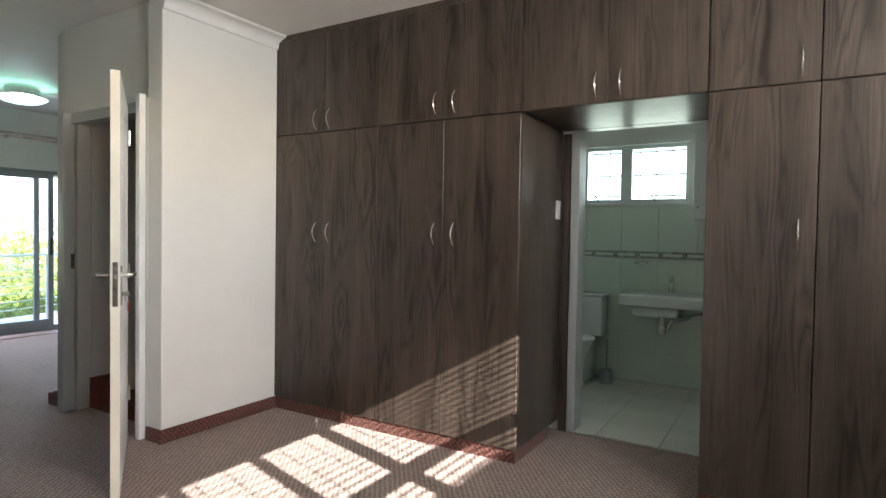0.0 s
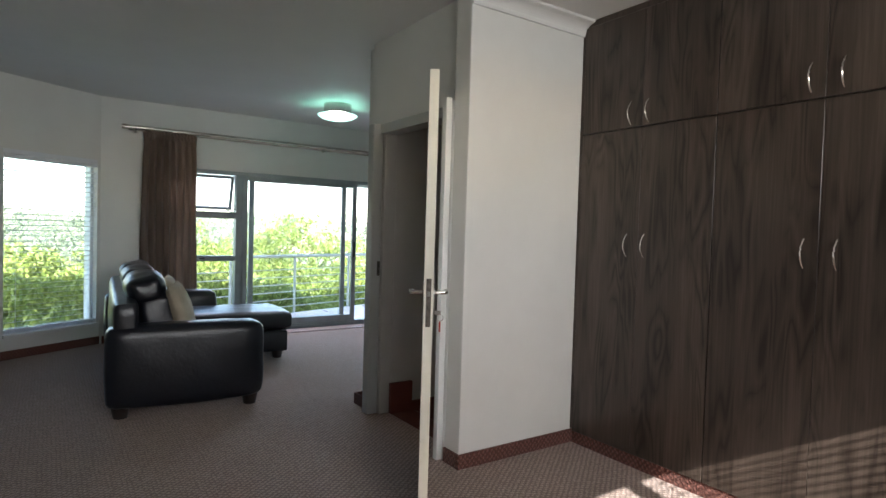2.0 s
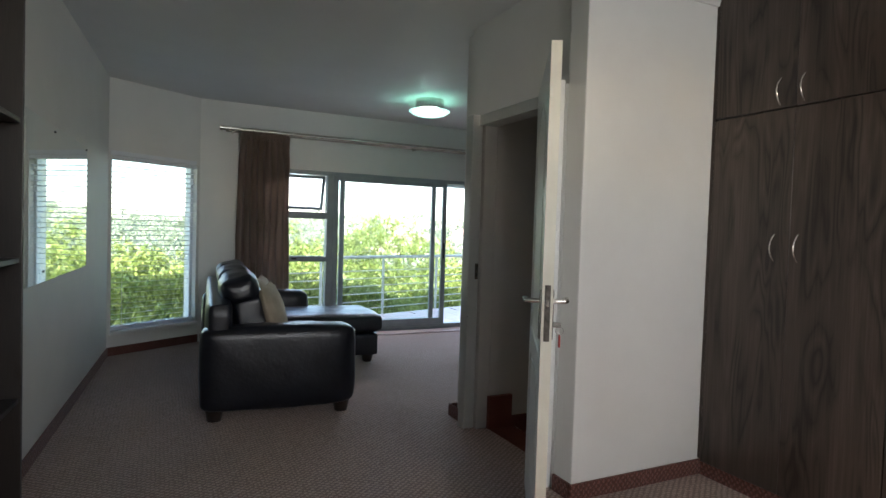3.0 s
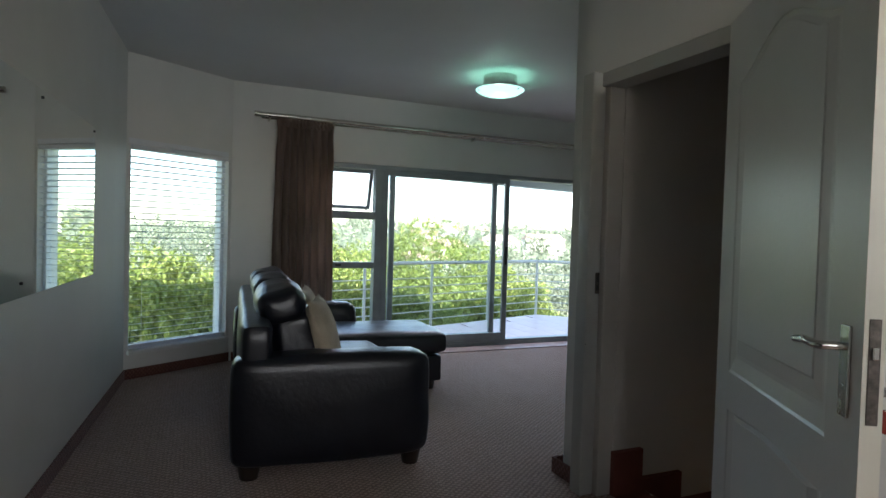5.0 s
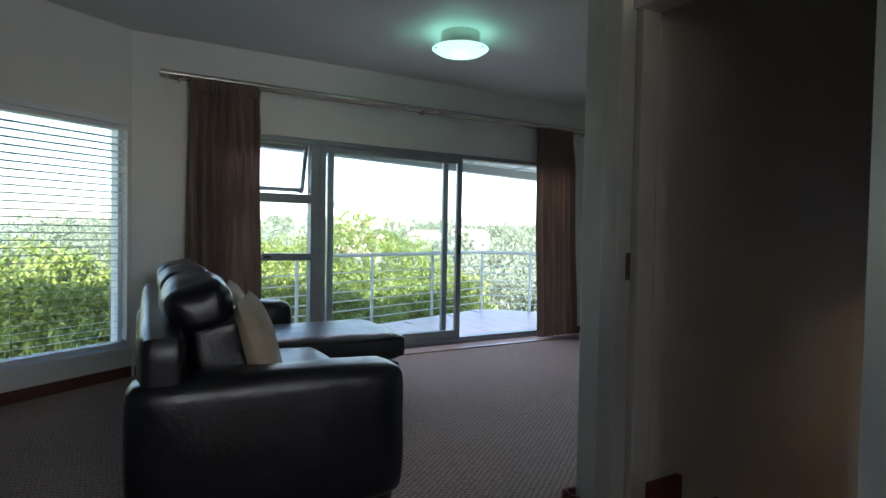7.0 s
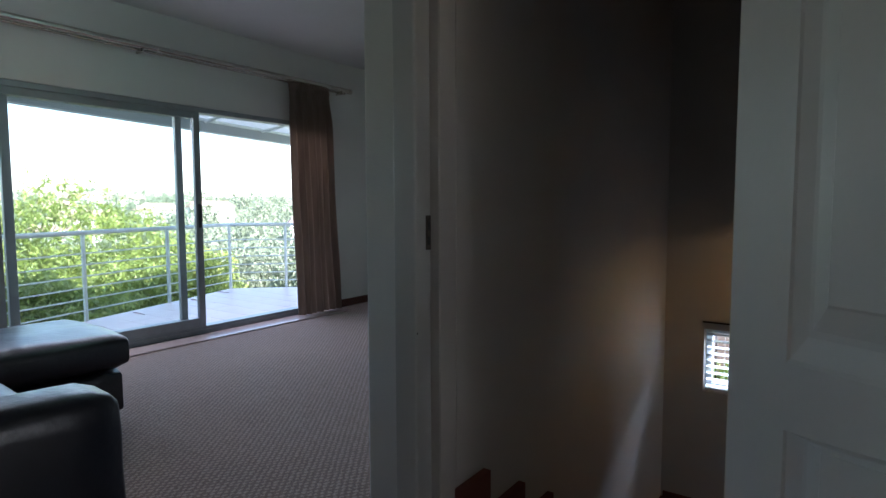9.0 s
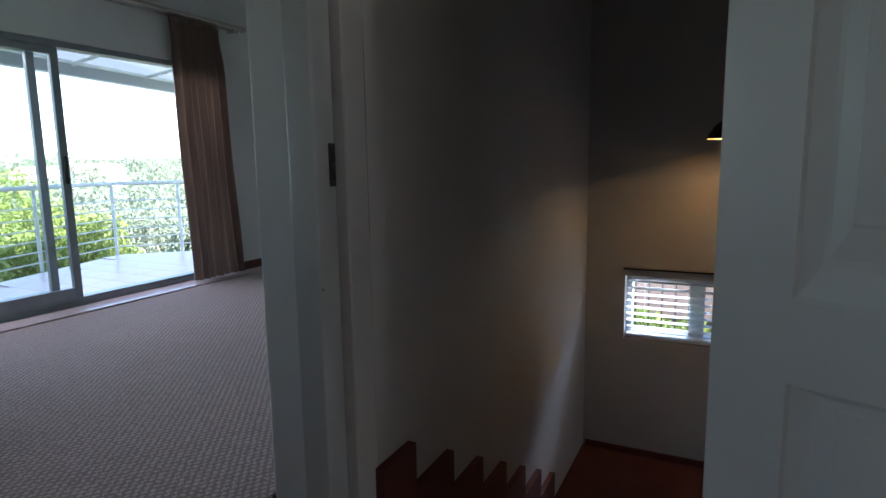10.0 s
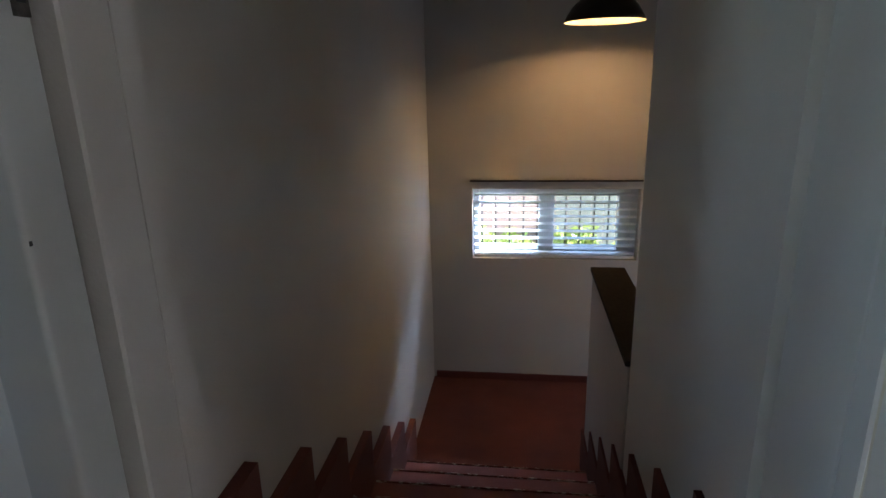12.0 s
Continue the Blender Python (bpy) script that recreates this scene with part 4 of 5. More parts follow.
wardrobe("wardrobe", -0.082, 0.363, LOZ, HIZ, 1, [(0.295, 1.318, 1)], "tall single-door grey-brown wardrobe beside the bathroom doorway", G)
wardrobe("wardrobe", 0.366, 0.811, LOZ, HIZ, 1, [(0.74, 1.28, 1)], "tall single-door grey-brown wardrobe", G)
wardrobe("wardrobe", 0.814, 1.72, LOZ, HIZ, 2, [(1.20, 1.28, -1), (1.32, 1.28, 1)], "tall two-door grey-brown wardrobe by the window wall", G)
wardrobe("top_cupboard", -0.082, 0.363, UPZ, TOP, 1, [(0.293, 2.078, 1)], "single-door grey-brown top cupboard", G)
wardrobe("top_cupboard", 0.366, 0.811, UPZ, TOP, 1, [(0.74, 2.09, 1)], "single-door grey-brown top cupboard over the wardrobe", G)
wardrobe("top_cupboard", 0.814, 1.72, UPZ, TOP, 2, [(1.20, 2.09, -1), (1.32, 2.09, 1)], "two-door grey-brown top cupboard by the window wall", G)
structure("trim", box(-2.961, 1.76, WY - 0.012, WY + 0.10, TOP + 0.002, CEIL - 0.001), M_WOOD, "wood-grain filler strip under the ceiling")
structure("trim", box(-2.961, -2.944, WY - 0.018, WY + 0.10, 0.09, TOP), M_WOOD)
structure("plinth", box(-2.945, -1.037, WY - 0.012, WY + 0.5, 0.0, 0.073), M_CARPETRED, "red-brown carpeted wardrobe plinth")
structure("plinth", box(-0.08, 1.75, WY - 0.012, WY + 0.5, 0.0, 0.073), M_CARPETRED, "red-brown carpeted wardrobe plinth")
structure("trim", box(-1.033, -0.985, 3.222, 3.248, 0.0, 1.962), M_WOOD, "wood-grain panel beside the doorway")
structure("trim", box(-1.033, -0.085, 3.222, 3.248, 1.984, 2.69), M_WOOD, "wood-grain panel over the doorway")
sp = thing("light_switch", (-1.035, 3.14, 1.462), "white plastic light switch on the wardrobe side", "light switch")
part("switch_plate", box(0.0, 0.008, -0.037, 0.037, -0.06, 0.06, 0.003), M_SWITCH, sp)
part("rocker", box(0.008, 0.012, -0.012, 0.012, -0.022, 0.022, 0.002), M_SWITCH, sp)

# bathroom doorway frame
bf = thing("bathroom_door_frame", (-0.975, 3.24, 0), "white enamelled frame of the bathroom doorway", "door frame")
# Both jambs take the darkened enamel for the shade of the doorway.
part("jamb", box(-0.004, 0.05, -0.005, 0.13, 0, 1.99, 0.004), M_JAMB_SHADED, bf)
part("jamb", box(0.822, 0.86, -0.005, 0.13, 0, 1.99, 0.004), M_JAMB_SHADED, bf)
part("head", box(0.052, 0.82, 0.012, 0.13, 1.992, 2.038, 0.004), M_FRAME, bf)

area("bathroom_window_daylight", (-0.965, 5.10, 1.875), (-0.965, 4.0, 1.7), 0.95, 0.56, 1.6, (0.87, 1.0, 0.84))

# ---- bathroom ----
bw = thing("bathroom_window", (0, 4.88, 0), "high white aluminium bathroom window, one side ajar", "window")
BWN = (-1.43, -0.50, 1.60, 2.12)
part("window_frame", frame_bars(ring(*BWN, 0.035, 0.04, 0.10) + [(-1.09, -0.99, 0.04, 0.10, 1.635, 2.085)]), M_ALUWHITE, bw)
pane(-1.395, -1.09, 1.635, 2.085, bw, y=0.07)
pane(-0.99, -0.535, 1.635, 2.085, bw, y=0.07)
part("window_sill", box(-1.45, -0.48, -0.02, 0.038, 1.575, 1.60, 0.003), M_FRAME, bw, "white window sill")
bb = thing("burglar_bars", (0, 4.88, 0), "thin burglar bars outside the bathroom window", "burglar bars")
for z in (1.67, 1.86, 2.07):
    part("bar", tube((-1.43, 0.14, z), (-0.50, 0.14, z), 0.007, 6), M_BLACK, bb)
for x in np.arange(-1.36, -0.52, 0.14):
    part("bar", tube((x, 0.15, 1.60), (x, 0.15, 2.12), 0.005, 6), M_BLACK, bb)
for x in (-1.28, -0.78):
    part("window_stay", tube((x, 0.02, 1.615), (x - 0.05, 0.03, 1.70), 0.005, 8), M_BLACK, bw)

bs = thing("wash_basin", (-0.61, 4.87, 0.82), "white wall-hung wash basin with a chrome mixer tap", "basin")
prof = []
bmb = soft_box(-0.36, 0.36, -0.42, -0.002, -0.10, 0.0, 0.02, 0.0, 1, 8)
part("bowl", bmb, M_PORCELAIN, bs, smooth=True)
part("bowl_underside", soft_box(-0.27, 0.10, -0.35, -0.05, -0.19, -0.101, 0.04, 0.0, 2, 8), M_PORCELAIN, bs, smooth=True)
part("bowl_recess", lathe([(0.20, 0.001), (0.17, -0.02), (0.10, -0.055), (0.0, -0.06)], 32, at=(0, -0.22, 0.0)), M_PORCELAIN, bs, smooth=True)
tp = part("tap", tube((0, -0.06, 0.0), (0, -0.06, 0.13), 0.022, 16), M_CHROME, bs, "chrome mixer tap", smooth=True)
part("spout", path_tube([(0, -0.06, 0.09), (0, -0.12, 0.10), (0, -0.16, 0.085)], 0.012), M_CHROME, tp, smooth=True)
part("lever", box(-0.012, 0.012, -0.10, -0.05, 0.132, 0.15, 0.004), M_CHROME, tp)
part("trap_pipe", path_tube([(-0.04, -0.22, -0.14), (-0.04, -0.22, -0.30), (0.0, -0.20, -0.30), (0.03, -0.20, -0.22), (0.10, -0.15, -0.21), (0.14, -0.002, -0.21)], 0.019, 12), M_CHROME, bs, "chrome waste pipe and trap", smooth=True)
part("bottle_trap", tube((-0.04, -0.22, -0.34), (-0.04, -0.22, -0.20), 0.032, 20), M_CHROME, bs, smooth=True)
part("supply_hose", path_tube([(0.02, -0.06, -0.14), (0.05, -0.06, -0.22), (0.22, -0.03, -0.17), (0.24, -0.002, -0.17)], 0.008, 8), M_ALU, bs, smooth=True)
sd = thing("soap_dish", (-0.87, 4.87, 1.06), "small chrome soap dish on the wall", "soap dish")
part("dish", box(-0.055, 0.055, -0.09, -0.012, 0.0, 0.016, 0.006), M_CHROME, sd)
part("mount", tube((0, -0.001, -0.005), (0, -0.012, -0.005), 0.02), M_CHROME, sd)
bcab = thing("bathroom_cabinet", (-0.44, 4.87, 1.45), "white bathroom wall cabinet", "cabinet")
part("cabinet_body", box(0, 0.45, -0.16, -0.001, 0, 0.75, 0.003), M_FRAME, bcab)
part("cabinet_door", box(0.002, 0.22, -0.178, -0.162, 0.003, 0.747, 0.003), M_FRAME, bcab)
part("cabinet_door", box(0.228, 0.448, -0.178, -0.162, 0.003, 0.747, 0.003), M_FRAME, bcab)
part("knob", tube((0.04, -0.18, 0.1), (0.04, -0.195, 0.1), 0.01), M_CHROME, bcab)

wc = thing("toilet", (-1.35, 4.86, 0.0), "white close-coupled toilet by the wall", "toilet")
part("cistern", soft_box(-0.19, 0.19, -0.20, -0.002, 0.40, 0.76, 0.03, 0.004, 1, 6), M_PORCELAIN, wc, smooth=True)
part("cistern_lid", box(-0.20, 0.20, -0.21, 0.0, 0.762, 0.785, 0.008), M_PORCELAIN, wc)
part("bowl", lathe([(0.11, 0.0), (0.10, 0.10), (0.12, 0.24), (0.17, 0.36), (0.185, 0.40), (0.0, 0.401)], 28, at=(0, -0.42, 0)), M_PORCELAIN, wc, smooth=True)
part("pedestal", box(-0.09, 0.09, -0.42, -0.05, 0.0, 0.398, 0.02), M_PORCELAIN, wc)
part("seat", lathe([(0.0, 0.43), (0.17, 0.43), (0.19, 0.42), (0.19, 0.403)], 28, at=(0, -0.42, 0)), M_SWITCH, wc, "closed white toilet seat", smooth=True)
tb = thing("toilet_brush", (-1.10, 4.62, 0.0), "grey toilet brush in its holder", "toilet brush")
part("holder", lathe([(0.0, 0.0), (0.055, 0.0), (0.06, 0.05), (0.05, 0.13), (0.045, 0.13), (0.0, 0.12)], 20), M_ALU, tb, smooth=True)
part("brush_stick", tube((0, 0, 0.12), (0, 0, 0.40), 0.007), M_ALU, tb)

# ---- bedroom window, unseen from inside the film but casting the light ----
bwn = thing("bedroom_window", (1.76, 0, 0), "white window with blinds in the bedroom", "window")
bars_l = [(0.05, 0.11, -1.60, 1.80, 1.69, 1.716), (0.05, 0.11, -1.60, 1.80, 2.424, 2.455), (0.05, 0.11, -1.60, 1.80, 1.875, 1.94)]
for y, w in ((1.77, 0.03), (1.126, 0.115), (0.586, 0.08), (0.08, 0.075), (-0.44, 0.09), (-0.95, 0.09), (-1.60, 0.03)):
    for z0, z1 in ((1.716, 1.875), (1.94, 2.424)):
        bars_l.append((0.05, 0.11, y, y + w, z0, z1))
part("window_frame", frame_bars(bars_l, bevel=0), M_ALUWHITE, bwn)
bl2 = thing("venetian_blind", (1.76, 0, 0), "white venetian blind with open slats in the bedroom window", "blind")
m0 = None
for k in range(18):
    z = 1.715 + 0.040 * k
    mtx = Matrix.Translation((0.02, 0, z)) @ Matrix.Rotation(radians(3), 4, "Y")
    if m0 is None:
        m0 = part("slat", box(-0.0155, 0.0155, -1.59, 1.79, -0.0008, 0.0008), M_SLAT, bl2, at=mtx)
    else:
        o = new("slat", m0.data)
        o.parent, o.matrix_basis = bl2, mtx
for y in np.arange(-1.5, 1.75, 0.19):
    part("bar", tube((0.14, y, 1.69), (0.14, y, 2.455), 0.005, 6), M_ALUWHITE, bwn)

# ---- balcony ----
P = [Vector(p) for p in ((-7.95, 0.60, 0), (-8.85, 0.85, 0), (-9.22, 1.95, 0), (-9.62, 3.08, 0), (-10.0, 4.22, 0), (-10.42, 5.40, 0), (-9.85, 5.95, 0), (-8.9, 6.8, 0), (-7.9, 7.5, 0))]
ZB = -0.06
bm = bmesh.new()
outline = [(p.x, p.y) for p in P] + [(-7.88, 7.5), (-7.88, 0.58)]
lo = [bm.verts.new((x, y, ZB - 0.25)) for x, y in outline]
hi = [bm.verts.new((x, y, ZB - 0.012)) for x, y in outline]
bm.faces.new(lo)
bm.faces.new(hi)
for k in range(len(lo)):
    bm.faces.new((lo[k], lo[(k + 1) % len(lo)], hi[(k + 1) % len(lo)], hi[k]))
bmesh.ops.recalc_face_normals(bm, faces=bm.faces[:])
structure("balcony_slab", bm, M_PINKTILE, "balcony slab with a tiled top")

rl = thing("balcony_railing", (0, 0, ZB), "pale painted steel balcony railing with horizontal bars", "railing")
for p in P[:-1]:
    part("post", tube((p.x, p.y, -0.012), (p.x, p.y, 0.915), 0.021, 12), M_RAIL, rl, smooth=True)
for a, b in zip(P[:-1], P[1:-1]):
    part("top_rail", tube((a.x, a.y, 0.925), (b.x, b.y, 0.925), 0.024, 12), M_RAIL, rl, smooth=True)
    for k in range(6):
        z = 0.10 + 0.121 * k
        part("horizontal_bar", tube((a.x, a.y, z), (b.x, b.y, z), 0.008, 8), M_RAIL, rl, smooth=True)

aw = thing("awning", (0, 0, 0), "translucent pale awning on a metal frame above the balcony", "awning")
Q = [(-7.88, 0.35, 2.46), (-7.88, 6.9, 2.46)]
R = [(-8.81, 0.35, 2.25), (-10.33, 6.9, 2.25)]
bm = bmesh.new()
v = [bm.verts.new(p) for p in (Q[0], R[0], R[1], Q[1])]
bm.faces.new(v)
part("roof_sheet", bm, M_AWNING, aw, "translucent pale awning sheet")
for a, b in zip(R, R[1:]):
    a, b = Vector(a), Vector(b)
    part("valance", box(0, (b - a).length, -0.006, 0.006, -0.165, -0.03), M_AWNING, aw, "translucent valance strip", Matrix.Translation(a) @ rotz(math.degrees(math.atan2(b.y - a.y, b.x - a.x))))
    part("edge_tube", tube(a - Vector((0, 0, 0.02)), b - Vector((0, 0, 0.02)), 0.022, 10), M_RAIL, aw)
    part("edge_tube", tube(a - Vector((0, 0, 0.17)), b - Vector((0, 0, 0.17)), 0.012, 10), M_RAIL, aw)
for k in range(7):
    y = 0.4 + 1.07 * k
    part("rafter", tube((-7.9, y, 2.42), (-8.80 - 0.232 * (y - 0.35), y, 2.21), 0.02, 8), M_RAIL, aw)

# ---- ground, trees, distance ----
def ground_z(x, y):
    d = max(0.0, -x - 12)
    far = max(0.0, math.hypot(x, y) - 60)
    hill = 0.028 * min(d, 60) * 0.2
    z = -7.0 - 0.12 * min(d, 45) + 0.155 * min(max(0.0, d - 60), 240) * (0.55 + 0.45 * math.sin(0.2 + math.atan2(y, -x) * 1.4)) * 0.55
    return z + (1.2 * noise.noise(Vector((x / 55, y / 55, 3))) if far > 0 else 0)


bm = bmesh.new()
rs = [0.0, 8, 16, 26, 40, 58, 80, 110, 145, 185, 235, 300, 380, 520, 800, 1500, 3500]
rows_v = []
for r in rs[1:]:
    rows_v.append([bm.verts.new((r * math.cos(a), r * math.sin(a), ground_z(r * math.cos(a), r * math.sin(a)))) for a in np.linspace(0, 2 * math.pi, 72, endpoint=False)])
c0 = bm.verts.new((0, 0, -7.0))
for k in range(72):
    bm.faces.new((c0, rows_v[0][k], rows_v[0][(k + 1) % 72]))
for q, w in zip(rows_v, rows_v[1:]):
    for k in range(72):
        bm.faces.new((q[k], w[k], w[(k + 1) % 72], q[(k + 1) % 72]))
structure("ground", bm, M_GRASS, "overgrown green hillside falling away and rising to a far ridge")


def crown_mesh(clumps, leaves, size, seed, droop=0.5):
    """Leaves as narrow folded blades on the outsides of uneven clumps."""
    rng = np.random.default_rng(seed)
    V, F = [], []
    tot = sum(c[3] ** 2 for c in clumps)
    for cx, cy, cz, r in clumps:
        n = int(leaves * r * r / tot)
        d = rng.normal(size=(n, 3))
        d /= np.linalg.norm(d, axis=1)[:, None]
        rad = r * (0.62 + 0.42 * rng.random(n) ** 0.6)
        bumpy = 1 + 0.16 * np.sin(d[:, 0] * 7 + cx) * np.sin(d[:, 1] * 6 + cy) + 0.10 * np.sin(d[:, 2] * 13 + cz)
        pos = np.array([cx, cy, cz]) + d * (rad * bumpy)[:, None] * np.array([1, 1, 0.85])
        tufts = max(1, n // 9)
        tp = pos[rng.integers(0, n, tufts)] if n > 9 else pos
        pick = rng.integers(0, len(tp), n)
        base = tp[pick] + rng.normal(scale=size * 0.35, size=(n, 3))
        ax = rng.normal(size=(n, 3))
        ax[:, 2] -= droop
        ax /= np.linalg.norm(ax, axis=1)[:, None]
        side = np.cross(ax, rng.normal(size=(n, 3)))
        side /= np.linalg.norm(side, axis=1)[:, None]
        L = size * (0.7 + 0.6 * rng.random(n))
        Wd = L * 0.17
        a = base
        m1 = base + ax * (L * 0.5)[:, None] + side * Wd[:, None]
        m2 = base + ax * (L * 0.5)[:, None] - side * Wd[:, None]
        e = base + ax * L[:, None]
        e[:, 2] -= L * 0.15
        s = len(V) * 0 + sum(len(q) for q in V)
        V.append(np.stack([a, m1, e, m2], 1).reshape(-1, 3))
        idx = s + np.arange(n * 4).reshape(-1, 4)
        F.append(idx)
    me = bpy.data.meshes.new("crown")
    me.from_pydata(np.concatenate(V).tolist(), [], np.concatenate(F).tolist())
    return me


def tree(x, y, z0, ztop, spread, leaves, size, seed, label, material, n=14, group="", droop=0.5):
    rng = random.Random(seed)
    t = thing("tree", (x, y, z0), label, "tree", group)
    H = ztop - z0
    clumps = [(0.0, 0.0, H - spread * 0.55, spread * 0.55)]
    for k in range(n):
        a, rr = rng.uniform(0, 6.28), spread * math.sqrt(rng.uniform(0.05, 1)) * 0.8
        zz = H - spread * 0.45 - rng.uniform(0, 1) * spread * 0.9 - 0.25 * rr
        clumps.append((rr * math.cos(a), rr * math.sin(a), zz, spread * rng.uniform(0.22, 0.42)))
    bm = bmesh.new()
    tube((0, 0, -0.3), (0.05 * H, 0, H * 0.55), 0.05 * spread + 0.06, 10, bm=bm, r2=0.03 * spread)
    for cx, cy, cz, r in clumps[1:8]:
        tube((0.03 * H, 0, H * 0.35), (cx, cy, cz), 0.02 * spread + 0.01, 7, bm=bm, r2=0.008)
    part("trunk", bm, M_BARK, t, "grey-brown trunk and limbs")
    me = crown_mesh(clumps, leaves, size, seed, droop)
    me.materials.append(material)
    o = new("crown", me)
    o.parent = t
    tagged(o, "crown of long narrow leaves", kind="stuff")
    return t


tree(-14.0, 1.9, -7.2, 1.5, 3.5, 230000, 0.11, 11, "large leafy mango tree below the slanted window", M_LEAF, 34)
tree(-17.6, 6.1, -7.5, 1.9, 3.9, 260000, 0.115, 12, "large rounded mango tree close to the balcony", M_LEAF, 38)
tree(-13.8, 6.0, -7.5, -0.5, 2.3, 60000, 0.12, 13, "leafy tree below the balcony rail", M_LEAF, 18)
tree(-13.2, -0.7, -7.2, 0.95, 2.4, 105000, 0.12, 14, "leafy mango tree low beside the house", M_LEAF, 16)
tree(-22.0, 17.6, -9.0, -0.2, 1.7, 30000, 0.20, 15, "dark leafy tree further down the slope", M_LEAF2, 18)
tree(-29.0, 17.0, -9.5, -2.6, 3.2, 40000, 0.22, 17, "pale leafy garden tree on the slope", M_LEAF, 16)
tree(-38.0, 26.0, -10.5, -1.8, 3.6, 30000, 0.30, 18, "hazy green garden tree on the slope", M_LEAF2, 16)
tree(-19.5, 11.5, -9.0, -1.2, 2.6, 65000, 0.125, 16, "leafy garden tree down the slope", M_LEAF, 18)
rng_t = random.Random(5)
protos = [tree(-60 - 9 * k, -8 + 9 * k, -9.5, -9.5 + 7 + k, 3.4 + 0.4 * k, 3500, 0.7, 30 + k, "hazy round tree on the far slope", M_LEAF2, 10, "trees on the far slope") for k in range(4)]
for k in range(70):
    d = rng_t.uniform(36, 110)
    a = rng_t.uniform(radians(112), radians(200)) if k % 4 else rng_t.uniform(radians(70), radians(112))
    x, y = d * math.cos(a), d * math.sin(a)
    sc = rng_t.uniform(0.6, 1.0)
    c = copy_thing(protos[k % 4], Matrix.Translation((x, y, ground_z(x, y) - 0.6)) @ rotz(rng_t.uniform(0, 360)))
    c.scale = (sc, sc, sc)
clumps = []
for k in range(760):
    d = rng_t.uniform(95, 340)
    a = rng_t.uniform(radians(105), radians(202))
    x, y = d * math.cos(a), d * math.sin(a)
    r = rng_t.uniform(2.2, 4.6)
    clumps.append((x, y, ground_z(x, y) + r * 0.7, r))
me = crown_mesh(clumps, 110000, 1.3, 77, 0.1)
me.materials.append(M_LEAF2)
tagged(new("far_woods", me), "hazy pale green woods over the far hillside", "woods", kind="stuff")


def house(x, y, w, d, h, rot, group):
    hs = thing("house", Matrix.Translation((x, y, ground_z(x, y) - 0.5)) @ rotz(rot), "pale plastered house with a pitched roof among trees", "house", group)
    part("wall", box(-w / 2, w / 2, -d / 2, d / 2, 0, h), M_HOUSE, hs)
    bm = bmesh.new()
    o = 0.4
    v = [bm.verts.new(p) for p in ((-w / 2 - o, -d / 2 - o, h), (w / 2 + o, -d / 2 - o, h), (w / 2 + o, d / 2 + o, h), (-w / 2 - o, d / 2 + o, h), (-w / 2 + 1, 0, h + 2), (w / 2 - 1, 0, h + 2))]
    for f in ((0, 1, 5, 4), (1, 2, 5), (2, 3, 4, 5), (3, 0, 4), (3, 2, 1, 0)):
        bm.faces.new([v[i] for i in f])
    part("roof", bm, M_ROOF, hs)
    for k in range(3):
        xx = -w / 2 + w * (k + 0.5) / 3
        part("window", box(xx - 0.6, xx + 0.6, -d / 2 - 0.03, -d / 2 + 0.02, 1.0, 2.2), M_BLACK, hs)
    return hs


for k in range(11):
    d = rng_t.uniform(110, 270)
    a = rng_t.uniform(radians(128), radians(168))
    house(d * math.cos(a), d * math.sin(a), rng_t.uniform(9, 15), rng_t.uniform(7, 9), rng_t.uniform(3, 6), rng_t.uniform(-40, 120), "houses on the far hillside")

M_BOUNDARY = mottled("pinkish_boundary_plaster", (0.20, 0.145, 0.13), (0.28, 0.21, 0.19), 0.85, 2.0)
M_COURTSHADE = mottled("court_shade_grey", (0.06, 0.07, 0.065), (0.13, 0.14, 0.13), 0.8, 5.0, stretch=(14, 14, 1))
# view from the stair window: a neighbouring wall, roof and shrubs
structure("ground_terrace", box(-7.5, 2.5, 4.95, 12.0, -1.8, -1.55), M_GRASS, "ground behind the house")
structure("boundary_wall", box(-6.5, 2.5, 9.0, 9.2, -1.55, 1.4), M_BOUNDARY, "pinkish boundary wall behind the house")
for k, (x, y, zt) in enumerate(((-4.10, 8.2, -0.85), (-2.85, 7.75, -0.78), (-3.60, 8.3, -1.0), (-5.6, 8.3, -0.3))):
    tree(x, y, -1.6, zt, 0.5 if k < 3 else 0.75, 3400, 0.13, 50 + k, "small leafy shrub against the boundary wall", M_LEAF, 9, "shrubs behind the house")

# Dark boards added in place of the shaded courtyard behind the right pane.
sh = thing("garden_screen", (-3.2, 8.55, -1.56), "dark grey board screen added for the shaded courtyard", "garden screen")
for i in range(12):
    part("board", box(0.155 * i, 0.155 * i + 0.148, 0.0, 0.025, 0.0, 1.35 - 0.02 * (i % 3), 0.003, 1), M_COURTSHADE, sh)
for z in (0.25, 1.05):
    part("rail", box(0.0, 1.85, 0.026, 0.07, z, z + 0.07), M_COURTSHADE, sh)

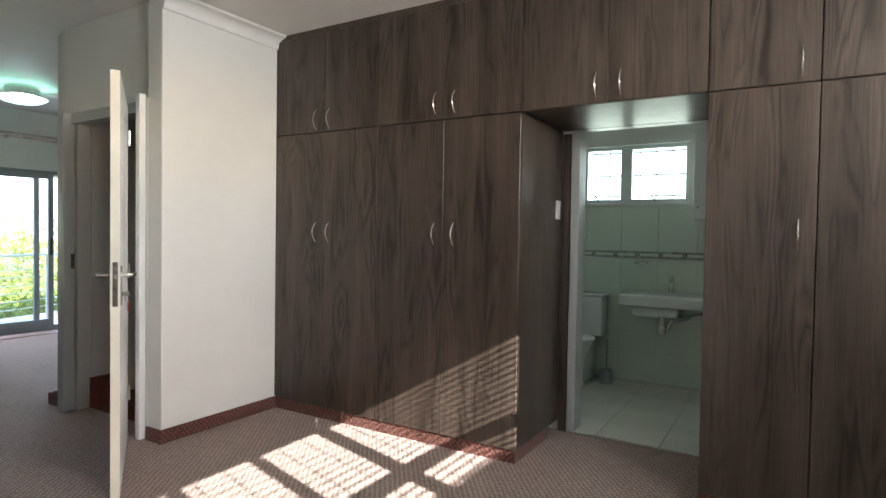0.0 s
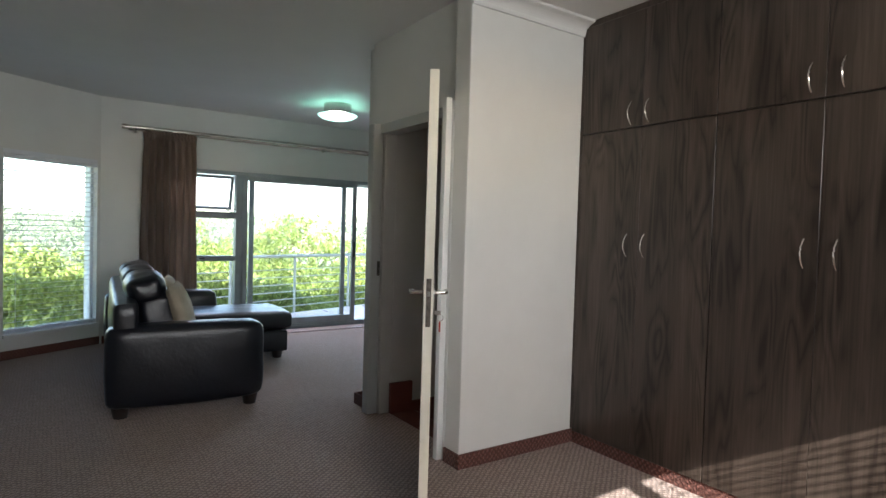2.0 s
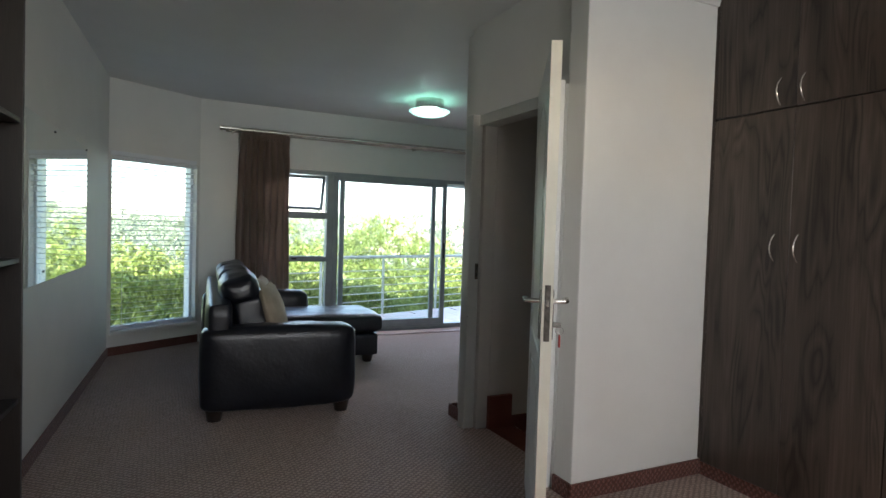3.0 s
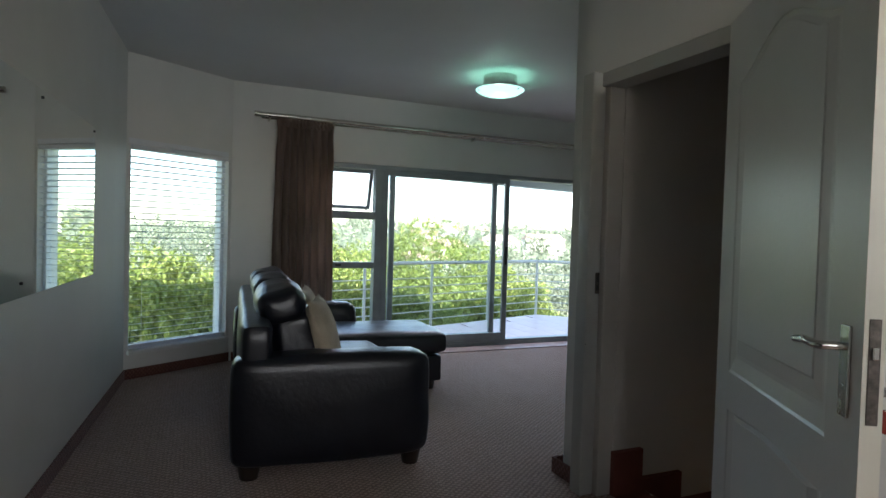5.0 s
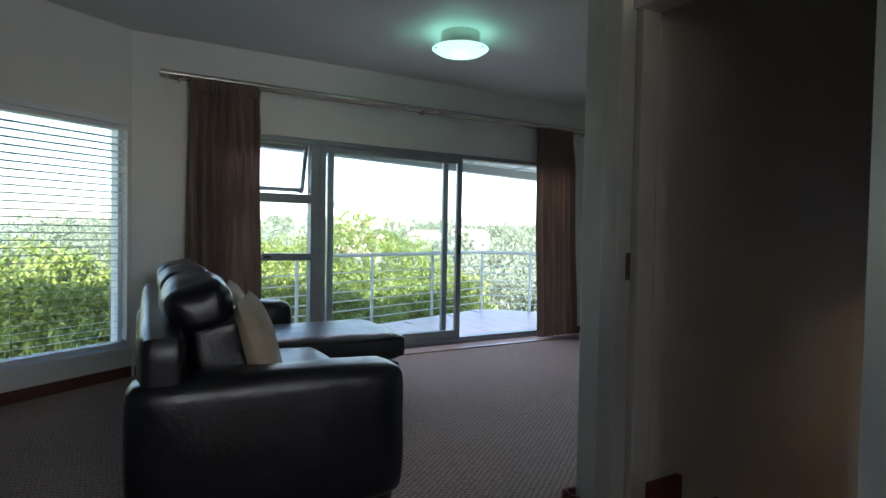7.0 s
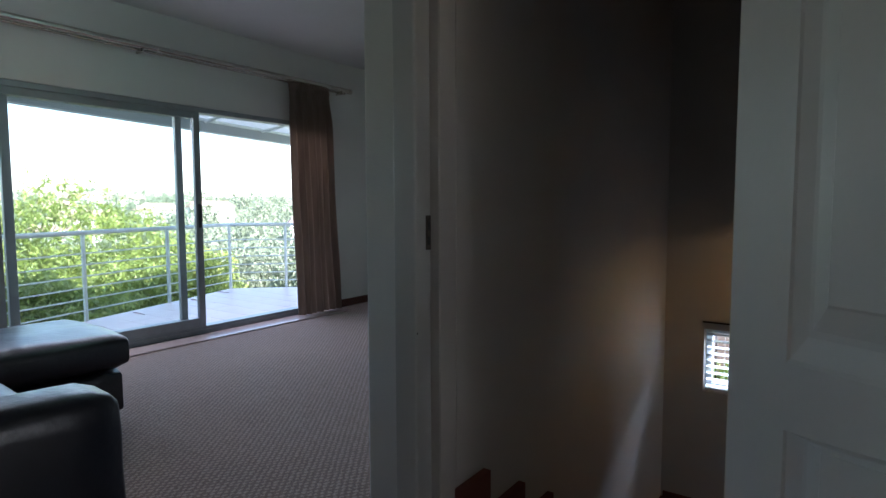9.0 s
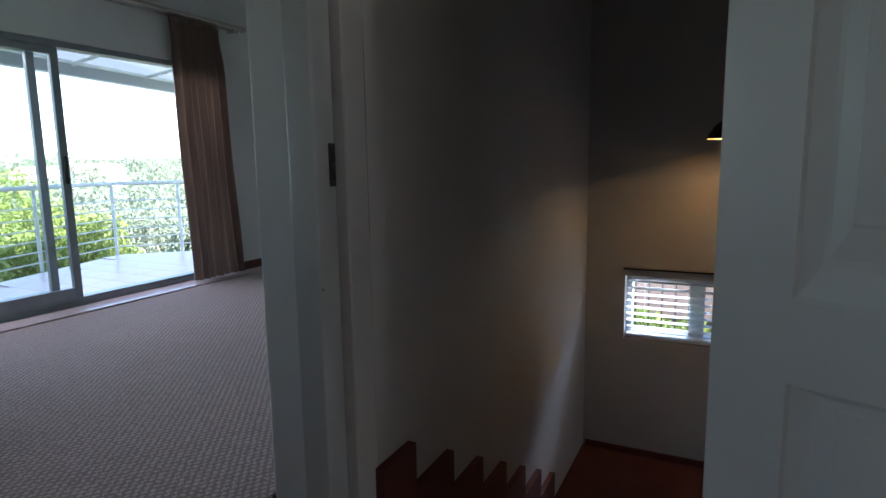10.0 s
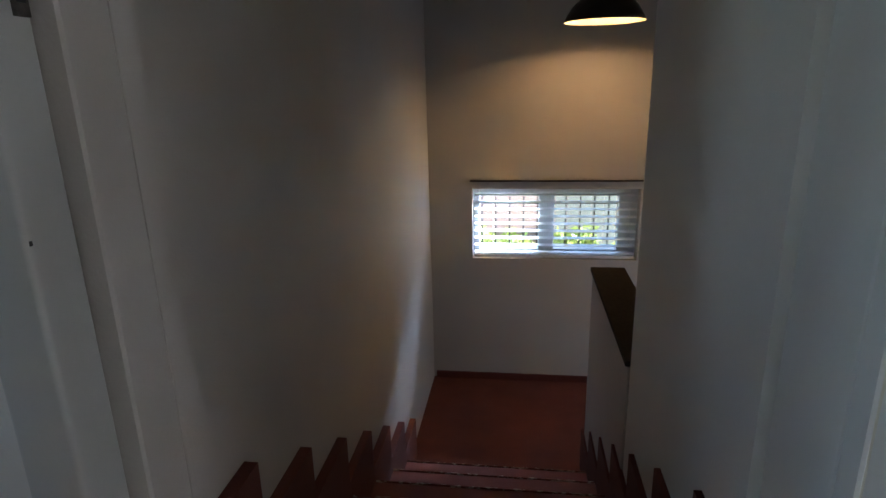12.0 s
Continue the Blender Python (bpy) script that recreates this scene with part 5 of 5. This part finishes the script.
# ---- floor tiles and wall tiles ----
bt = thing("bathroom_floor_tiles", (-1.975, 3.19, 0.0), "cream glossy square bathroom floor tiles", "tiles")
mt = None
for i in range(1, 7):
    for j in range(1, 5):
        m = Matrix.Translation((0.395 * i, 0.395 * j - 0.05, 0))
        if mt is None:
            mt = part("tile", box(0.002, 0.393, 0.002, 0.393, 0.0, 0.01, 0.0015, 1), M_TILE, bt, at=m).data
        else:
            o = new("tile", mt)
            o.parent, o.matrix_basis = bt, m
for x0, x1 in ((1.0, 1.183), (1.187, 1.578), (1.582, 1.855)):
    part("tile", box(x0, x1, 0.06, 0.343, 0.0, 0.01, 0.0015, 1), M_TILE, bt)
wt = thing("bathroom_wall_tiles", (-1.7, 4.878, 0.0), "pale glossy tiles on the bathroom wall", "tiles")
for j, (z0, z1) in enumerate(((0.012, 0.27), (0.272, 0.56), (0.562, 0.83), (0.832, 1.098), (1.162, 1.57))):
    for i in range(8):
        part("tile", box(0.32 * i + 0.001, 0.32 * i + 0.319, -0.008, 0.0, z0, z1, 0.001, 1), M_WALLTILE, wt)
M_BORDER = mottled("mosaic_border", (0.12, 0.13, 0.11), (0.45, 0.45, 0.38), 0.3, 28.0, bumps=0.1)
bd = thing("tile_border", (-1.7, 4.878, 1.108), "patterned grey and cream border tiles", "tiles")
for i in range(13):
    part("border_tile", box(0.197 * i + 0.001, 0.197 * i + 0.196, -0.011, 0.0, 0.0, 0.06, 0.001, 1), M_BORDER, bd)
    part("border_strip", frame_bars([(0.197 * i + 0.02, 0.197 * i + 0.177, -0.013, -0.0115, 0.018, 0.042)], bevel=0), M_WALLTILE, bd)
bal = thing("balcony_tiles", (0, 0, ZB - 0.012), "pinkish square balcony floor tiles", "tiles")
mb = None
from_line = [(p.x, p.y) for p in P]


def inside(x, y):
    c = False
    pts = outline
    for k in range(len(pts)):
        (xa, ya), (xb, yb) = pts[k], pts[k - 1]
        if (ya > y) != (yb > y) and x < (xb - xa) * (y - ya) / (yb - ya) + xa:
            c = not c
    return c


for i in range(12):
    for j in range(27):
        x, y = -7.90 - 0.30 * (i + 1), -0.6 + 0.30 * j
        if all(inside(a, b) for a, b in ((x, y), (x + 0.3, y), (x, y + 0.3), (x + 0.3, y + 0.3))):
            m = Matrix.Translation((x, y, 0))
            if mb is None:
                mb = part("tile", box(0.002, 0.298, 0.002, 0.298, 0.0, 0.012, 0.0015, 1), M_PINKTILE, bal, at=m).data
            else:
                o = new("tile", mb)
                o.parent, o.matrix_basis = bal, m
